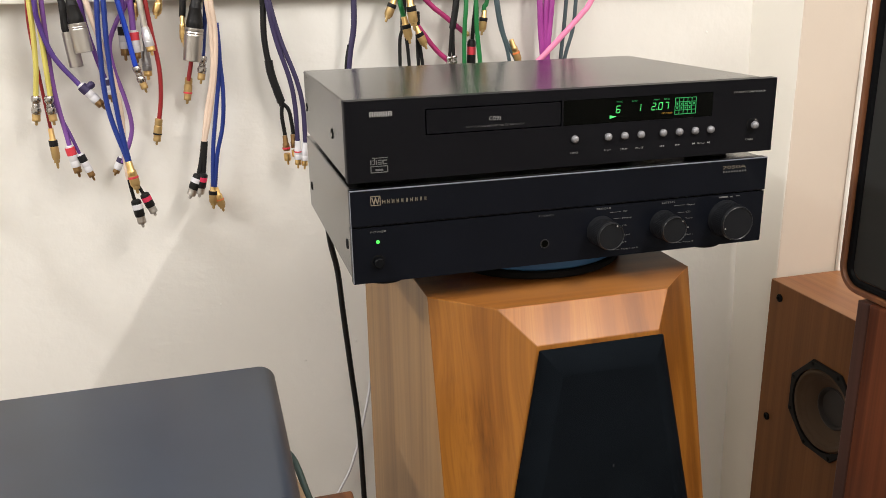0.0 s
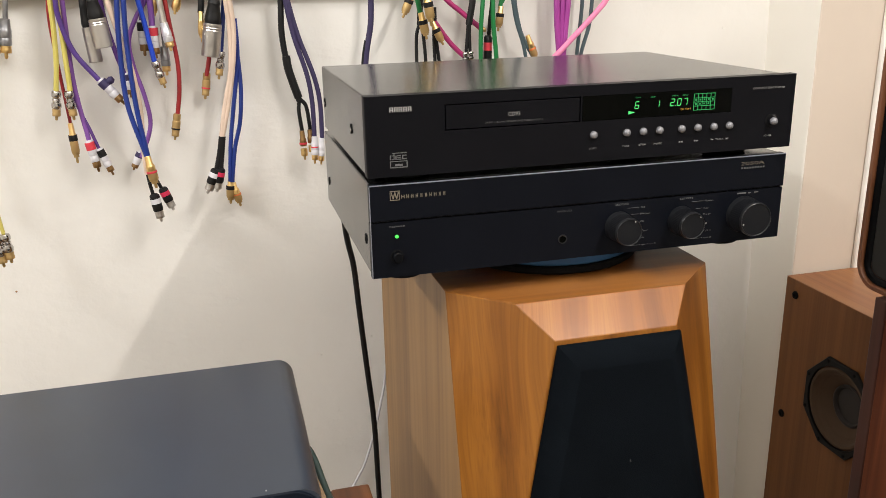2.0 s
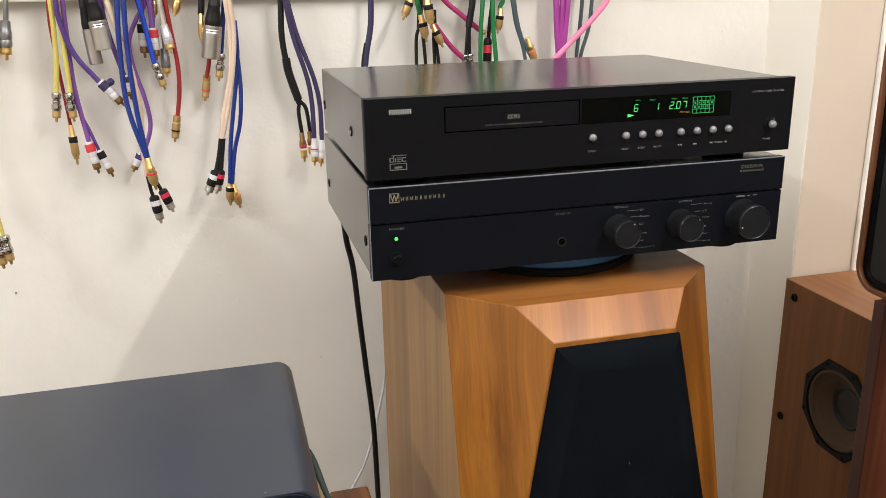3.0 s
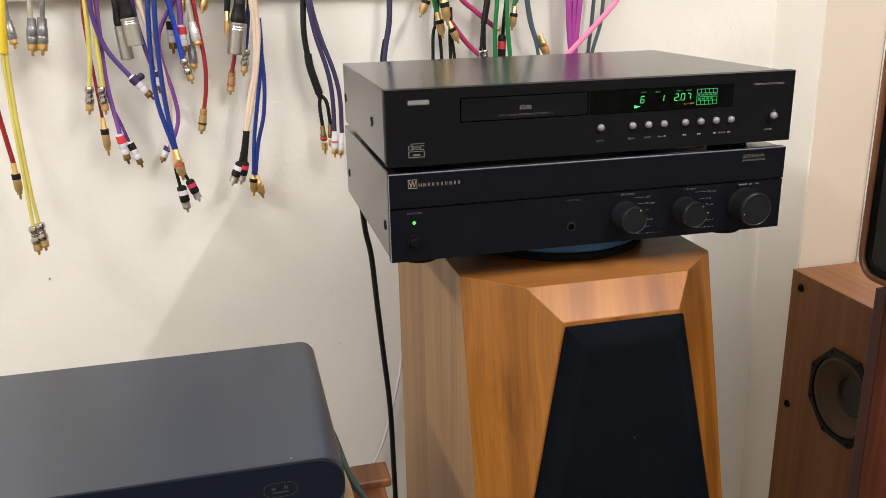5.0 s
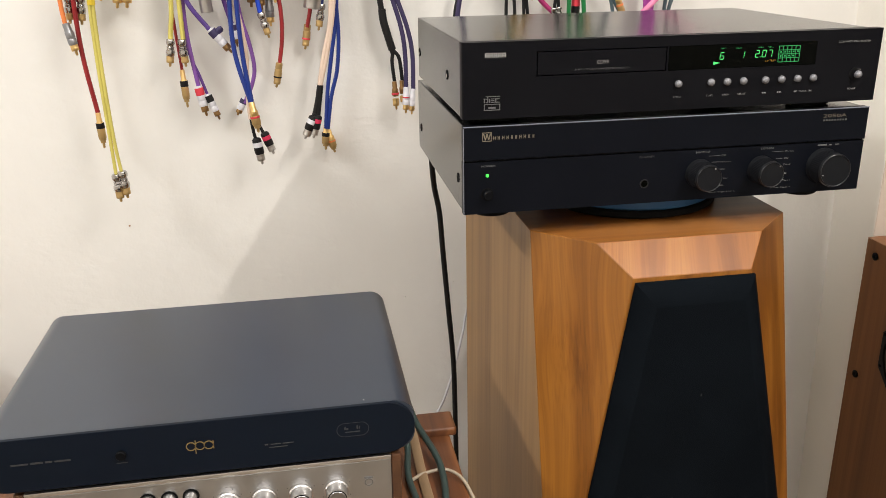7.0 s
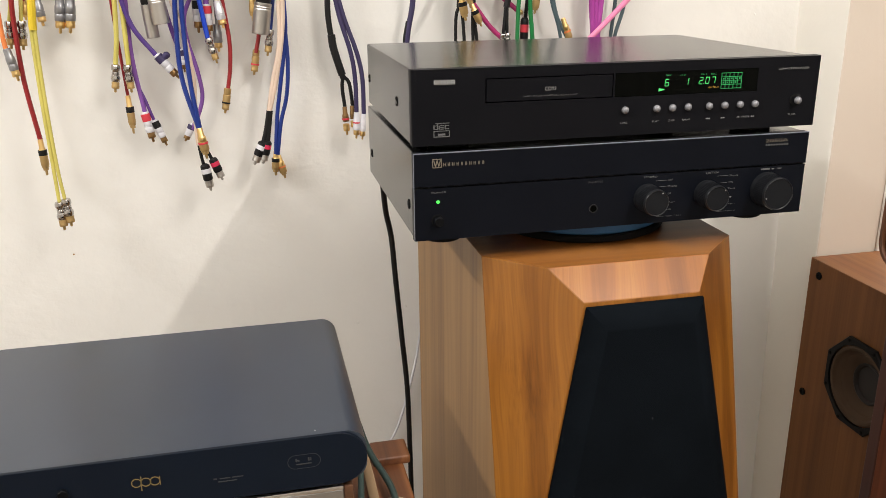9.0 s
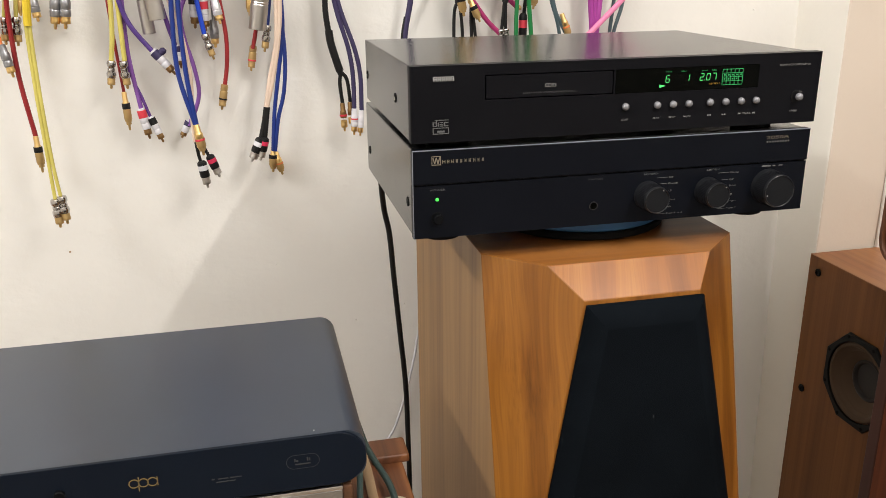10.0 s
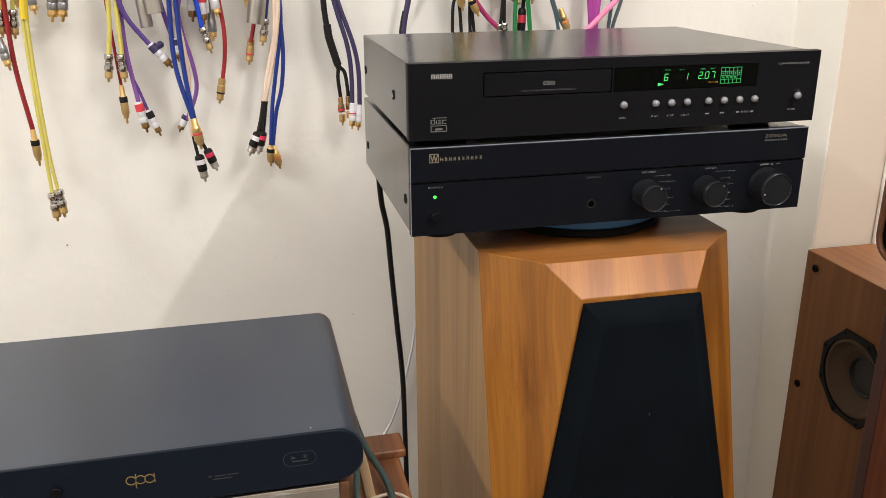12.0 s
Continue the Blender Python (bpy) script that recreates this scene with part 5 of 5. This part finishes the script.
audio_cable('violet cable with red and black banded white plugs', 0.51,
            [('violet', 4.4, [(-0.195, 1.6), (-0.195, 1.36), (-0.195, 1.283), (-0.195, 1.26), (-0.196, 1.24)]), ('dark_violet', 3.0, [(-0.189, 1.6), (-0.196, 1.36), (-0.204, 1.285), (-0.209, 1.246)])],
            [('white', 'red', 6.6, -0.196, 1.243, -0.195, 1.2), ('white', 'black', 6.2, -0.208, 1.251, -0.209, 1.204)])
audio_cable('silver braided cable with a satin silver plug', 0.5,
            [('silver_braid', 3.8, [(-0.189, 1.6), (-0.186, 1.36), (-0.183, 1.283), (-0.182, 1.264), (-0.18, 1.243)])],
            [('silver_gold', 'none', 6.0, -0.18, 1.247, -0.174, 1.21)])
audio_cable('dark red cable with a brown and gold plug', 0.505,
            [('red', 3.2, [(-0.186, 1.6), (-0.181, 1.36), (-0.176, 1.283), (-0.173, 1.245), (-0.168, 1.193), (-0.17, 1.155), (-0.176, 1.122)])],
            [('brass', 'black', 5.4, -0.176, 1.125, -0.183, 1.089)])
audio_cable('grey cable end with a gold tipped plug', 0.52,
            [('grey', 3.0, [(-0.175, 1.6), (-0.178, 1.36), (-0.181, 1.284), (-0.183, 1.245), (-0.183, 1.214)])],
            [('grey', 'none', 6.0, -0.184, 1.215, -0.184, 1.176)])
audio_cable('gold phono plug on a dark lead', 0.505,
            [('black', 3.0, [(-0.143, 1.6), (-0.149, 1.36), (-0.155, 1.288), (-0.157, 1.284)])],
            [('gold', 'none', 5.6, -0.157, 1.285, -0.165, 1.257)])
audio_cable('gold phono plug on a thin black lead', 0.52,
            [('black', 2.4, [(-0.191, 1.6), (-0.191, 1.36), (-0.191, 1.286), (-0.191, 1.28)])],
            [('gold', 'none', 4.2, -0.19, 1.282, -0.191, 1.255)])
audio_cable('black lead with a long gold plug', 0.505,
            [('black', 4.6, [(-0.113, 1.6), (-0.12, 1.36), (-0.128, 1.282), (-0.131, 1.258)])],
            [('gold', 'none', 4.6, -0.131, 1.26, -0.133, 1.219)])
audio_cable('black and nickel microphone connector on a black lead', 0.495,
            [('black', 6.0, [(-0.096, 1.6), (-0.102, 1.36), (-0.108, 1.288), (-0.11, 1.277)])],
            [('xlr', 'none', 11.5, -0.111, 1.281, -0.124, 1.201)])
audio_cable('dark red cable with a brown plug', 0.52,
            [('red', 3.2, [(-0.121, 1.235), (-0.126, 1.198), (-0.132, 1.173)])],
            [('brass', 'red', 5.4, -0.131, 1.177, -0.137, 1.141)])
audio_cable('blue cable with a chrome plug', 0.505,
            [('blue', 3.6, [(-0.079, 1.6), (-0.088, 1.36), (-0.098, 1.281), (-0.104, 1.243), (-0.11, 1.204)])],
            [('silver', 'blue', 5.4, -0.109, 1.207, -0.116, 1.169)])
audio_cable('beige twin cable with black sleeve and banded black plugs', 0.49,
            [('beige', 3.6, [(-0.103, 1.6), (-0.101, 1.36), (-0.098, 1.281), (-0.096, 1.236), (-0.099, 1.184), (-0.112, 1.131), (-0.12, 1.091)]), ('beige', 3.6, [(-0.096, 1.6), (-0.094, 1.36), (-0.0925, 1.281), (-0.0905, 1.236), (-0.0965, 1.184), (-0.108, 1.131), (-0.119, 1.091)]), ('black', 4.0, [(-0.12, 1.092), (-0.125, 1.067), (-0.132, 1.042)]), ('black', 4.0, [(-0.118, 1.092), (-0.122, 1.067), (-0.126, 1.043)])],
            [('black', 'white', 6.6, -0.131, 1.047, -0.147, 1.013), ('black', 'crimson', 6.2, -0.125, 1.048, -0.134, 1.014)])
audio_cable('blue twin cable with gold and orange banded plugs', 0.525,
            [('blue', 3.2, [(-0.087, 1.249), (-0.088, 1.196), (-0.1, 1.125), (-0.108, 1.078), (-0.114, 1.022)]), ('blue', 3.2, [(-0.088, 1.211), (-0.087, 1.157), (-0.092, 1.109), (-0.103, 1.069), (-0.111, 1.021)])],
            [('gold', 'black', 6.0, -0.113, 1.025, -0.116, 0.987), ('gold', 'orange', 5.6, -0.11, 1.018, -0.102, 0.982)])
audio_cable('black cable with heat shrink split and dark gold plugs', 0.51,
            [('black', 6.2, [(-0.0215, 1.196), (-0.0195, 1.178), (-0.0125, 1.152), (-0.0080, 1.137)]), ('black', 4.6, [(-0.018, 1.6), (-0.021, 1.36), (-0.023, 1.279), (-0.025, 1.225), (-0.019, 1.178), (-0.007, 1.132)]), ('black', 3.0, [(-0.007, 1.135), (-0.009, 1.118), (-0.006, 1.086)]), ('black', 3.0, [(-0.006, 1.135), (0.002, 1.123), (0.006, 1.085)])],
            [('gold_dark', 'red', 5.2, -0.007, 1.09, -0.005, 1.047), ('gold_dark', 'none', 4.6, 0.004, 1.091, 0.006, 1.053)])
audio_cable('dark purple twin cable with white and gold plugs', 0.502,
            [('dark_purple', 3.6, [(-0.04, 1.6), (-0.03, 1.36), (-0.019, 1.279), (-0.01, 1.225), (0.005, 1.17), (0.01, 1.13), (0.01, 1.078)]), ('dark_purple', 3.6, [(-0.044, 1.6), (-0.03, 1.36), (-0.016, 1.279), (-0.004, 1.225), (0.014, 1.17), (0.021, 1.13), (0.021, 1.077)])],
            [('white_gold', 'red', 5.0, 0.01, 1.082, 0.008, 1.042), ('white_gold', 'none', 4.6, 0.02, 1.079, 0.017, 1.04)])
audio_cable('dark purple cable with shrink sleeve', 0.51,
            [('dark_purple', 4.6, [(0.109, 1.6), (0.106, 1.36), (0.103, 1.276), (0.101, 1.236), (0.094, 1.201), (0.09, 1.169), (0.089, 1.125)]), ('black', 2.6, [(0.093, 1.213), (0.088, 1.188), (0.086, 1.157)])],
            [])
audio_cable('black and gold phono plug on a black lead', 0.48,
            [('black', 3.4, [(0.19, 1.6), (0.175, 1.36), (0.16, 1.284), (0.155, 1.277)])],
            [('gold', 'black', 5.8, 0.156, 1.278, 0.141, 1.244)])
audio_cable('black cable split into four thin legs', 0.52,
            [('black', 4.6, [(0.181, 1.6), (0.179, 1.36), (0.176, 1.274), (0.175, 1.249), (0.174, 1.231)]), ('black', 2.8, [(0.174, 1.233), (0.169, 1.217), (0.168, 1.177), (0.168, 1.144)]), ('black', 2.8, [(0.175, 1.233), (0.179, 1.217), (0.182, 1.176), (0.182, 1.143)]), ('black', 2.8, [(0.197, 1.256), (0.195, 1.216), (0.196, 1.176), (0.197, 1.142)]), ('black', 2.8, [(0.197, 1.256), (0.198, 1.216), (0.202, 1.179), (0.204, 1.142)])],
            [])
audio_cable('green cable with black banded gold plug', 0.5,
            [('green', 4.0, [(0.148, 1.6), (0.157, 1.36), (0.167, 1.275), (0.17, 1.259), (0.173, 1.245)])],
            [('gold', 'black', 6.2, 0.172, 1.25, 0.18, 1.212)])
audio_cable('large gold phono plug with black collar', 0.485,
            [('green', 4.0, [(0.164, 1.6), (0.17, 1.36), (0.176, 1.282), (0.178, 1.276)])],
            [('gold', 'black', 6.6, 0.177, 1.278, 0.184, 1.231)])
audio_cable('gold phono plug with black collar on a thin lead', 0.505,
            [('black', 3.0, [(0.17, 1.6), (0.177, 1.36), (0.187, 1.265), (0.191, 1.233)])],
            [('gold', 'black', 5.6, 0.19, 1.236, 0.206, 1.203)])
audio_cable('magenta cable running behind the player', 0.515,
            [('magenta', 4.0, [(0.057, 1.6), (0.127, 1.36), (0.208, 1.273), (0.236, 1.249), (0.267, 1.224)])],
            [('gold', 'none', 3.8, 0.265, 1.226, 0.274, 1.219)])
audio_cable('magenta cable slanting down behind the player', 0.52,
            [('magenta', 4.0, [(0.196, 1.236), (0.221, 1.203), (0.247, 1.179), (0.275, 1.155)])],
            [])
audio_cable('black cable with shrink sleeve split in two legs', 0.51,
            [('black', 5.4, [(0.273, 1.6), (0.264, 1.36), (0.254, 1.272), (0.251, 1.251), (0.247, 1.23)]), ('black', 2.8, [(0.246, 1.231), (0.244, 1.207), (0.241, 1.174), (0.241, 1.158)]), ('black', 2.8, [(0.248, 1.231), (0.248, 1.207), (0.249, 1.178), (0.249, 1.157)])],
            [('silver', 'none', 4.0, 0.241, 1.191, 0.24, 1.17), ('silver', 'none', 4.0, 0.249, 1.192, 0.249, 1.173)])
audio_cable('green cable hanging behind the player', 0.5,
            [('green', 3.6, [(0.276, 1.6), (0.271, 1.36), (0.266, 1.272), (0.263, 1.231), (0.262, 1.191), (0.263, 1.141)])],
            [])
audio_cable('green cable hanging beside a black one', 0.495,
            [('green', 3.8, [(0.276, 1.6), (0.277, 1.36), (0.279, 1.272), (0.28, 1.231), (0.284, 1.19), (0.288, 1.14)])],
            [])
audio_cable('black lead with a gold plug and red ring', 0.51,
            [('black', 3.2, [(0.299, 1.6), (0.292, 1.36), (0.284, 1.272), (0.28, 1.238), (0.277, 1.206)])],
            [('black', 'red', 6.0, 0.276, 1.214, 0.274, 1.150)])
audio_cable('green lead with a black banded silver plug', 0.515,
            [('green', 3.6, [(0.329, 1.6), (0.317, 1.36), (0.303, 1.271), (0.299, 1.262), (0.297, 1.252)])],
            [('gold', 'black', 5.6, 0.298, 1.255, 0.293, 1.219)])
audio_cable('grey green twin cable with an orange and gold plug', 0.505,
            [('teal', 3.4, [(0.295, 1.6), (0.304, 1.36), (0.315, 1.271), (0.319, 1.245), (0.328, 1.212), (0.346, 1.18), (0.361, 1.144)]), ('teal', 3.0, [(0.288, 1.6), (0.299, 1.36), (0.312, 1.271), (0.319, 1.233), (0.331, 1.196), (0.339, 1.154)])],
            [('gold', 'orange', 5.4, 0.336, 1.212, 0.352, 1.172)])
audio_cable('magenta violet twin cable hanging behind the player', 0.5,
            [('magenta_violet', 5.0, [(0.374, 1.6), (0.377, 1.36), (0.38, 1.269), (0.382, 1.227), (0.386, 1.185), (0.39, 1.134)]), ('magenta_violet', 5.0, [(0.408, 1.6), (0.404, 1.36), (0.399, 1.269), (0.396, 1.227), (0.393, 1.185), (0.392, 1.134)]), ('magenta_violet', 4.4, [(0.393, 1.6), (0.392, 1.36), (0.39, 1.269), (0.389, 1.227), (0.39, 1.185), (0.392, 1.134)])],
            [])
audio_cable('pink cable slanting across the others', 0.475,
            [('pink', 4.6, [(0.555, 1.6), (0.509, 1.36), (0.453, 1.268), (0.437, 1.247), (0.411, 1.221), (0.374, 1.186), (0.349, 1.164)])],
            [])
audio_cable('grey green twin cable hanging by the pink one', 0.52,
            [('teal', 3.2, [(0.438, 1.6), (0.434, 1.36), (0.429, 1.268), (0.426, 1.225), (0.422, 1.183), (0.421, 1.139)]), ('teal', 3.2, [(0.457, 1.6), (0.452, 1.36), (0.445, 1.268), (0.441, 1.224), (0.429, 1.182), (0.425, 1.139)])],
            [])
audio_cable('long yellow twin cable with a bright sleeve and ribbed silver plugs', 0.462,
            [('yellow', 2.7, [(-0.4055, 1.6), (-0.4105, 1.36), (-0.4155, 1.264), (-0.4195, 1.222), (-0.4205, 1.135), (-0.4190, 1.035), (-0.418, 0.979)]), ('yellow', 2.7, [(-0.4010, 1.6), (-0.4060, 1.36), (-0.4110, 1.264), (-0.4150, 1.222), (-0.4160, 1.135), (-0.4140, 1.035), (-0.410, 0.981)]), ('bright_yellow', 5.6, [(-0.4033, 1.6), (-0.4083, 1.36), (-0.4133, 1.264), (-0.4168, 1.225), (-0.4172, 1.216)])],
            [('silver', 'none', 6.0, -0.418, 0.983, -0.416, 0.941), ('silver', 'none', 6.0, -0.409, 0.987, -0.406, 0.946)])
audio_cable('long dark red cable with a gold phono plug', 0.5,
            [('red', 3.6, [(-0.44, 1.6), (-0.442, 1.36), (-0.446, 1.264), (-0.448, 1.221), (-0.447, 1.146), (-0.438, 1.062)])],
            [('gold', 'black', 5.4, -0.438, 1.065, -0.436, 1.013)])
audio_cable('pair of ribbed silver plugs on pale yellow leads', 0.51,
            [('yellow', 3.0, [(-0.421, 1.6), (-0.433, 1.36), (-0.448, 1.264), (-0.456, 1.223)]), ('yellow', 3.0, [(-0.419, 1.6), (-0.426, 1.36), (-0.436, 1.263), (-0.441, 1.223)])],
            [('silver', 'none', 5.8, -0.456, 1.226, -0.458, 1.189), ('silver', 'none', 5.8, -0.44, 1.226, -0.443, 1.187)])
audio_cable('orange cable with a grey and gold plug', 0.495,
            [('orange', 3.4, [(-0.464, 1.6), (-0.464, 1.36), (-0.464, 1.264), (-0.464, 1.214), (-0.462, 1.188)])],
            [('grey', 'none', 5.8, -0.461, 1.191, -0.452, 1.147)])
audio_cable('pair of grey plugs with gold tips on grey leads', 0.505,
            [('silver_braid', 3.6, [(-0.382, 1.6), (-0.384, 1.36), (-0.386, 1.284), (-0.387, 1.257)]), ('grey', 3.6, [(-0.351, 1.6), (-0.36, 1.36), (-0.369, 1.284), (-0.373, 1.257)])],
            [('grey', 'none', 6.6, -0.386, 1.258, -0.392, 1.208), ('grey', 'none', 7.0, -0.373, 1.258, -0.379, 1.208)])
audio_cable('gold phono plug on a grey lead', 0.515,
            [('grey', 3.0, [(-0.418, 1.6), (-0.418, 1.36), (-0.418, 1.277), (-0.418, 1.254)])],
            [('grey', 'none', 6.0, -0.418, 1.256, -0.414, 1.218)])
audio_cable('red and gold phono plug on a red lead', 0.52,
            [('red', 3.0, [(-0.43, 1.6), (-0.432, 1.36), (-0.435, 1.277), (-0.436, 1.251)])],
            [('gold', 'none', 5.0, -0.435, 1.253, -0.436, 1.226)])
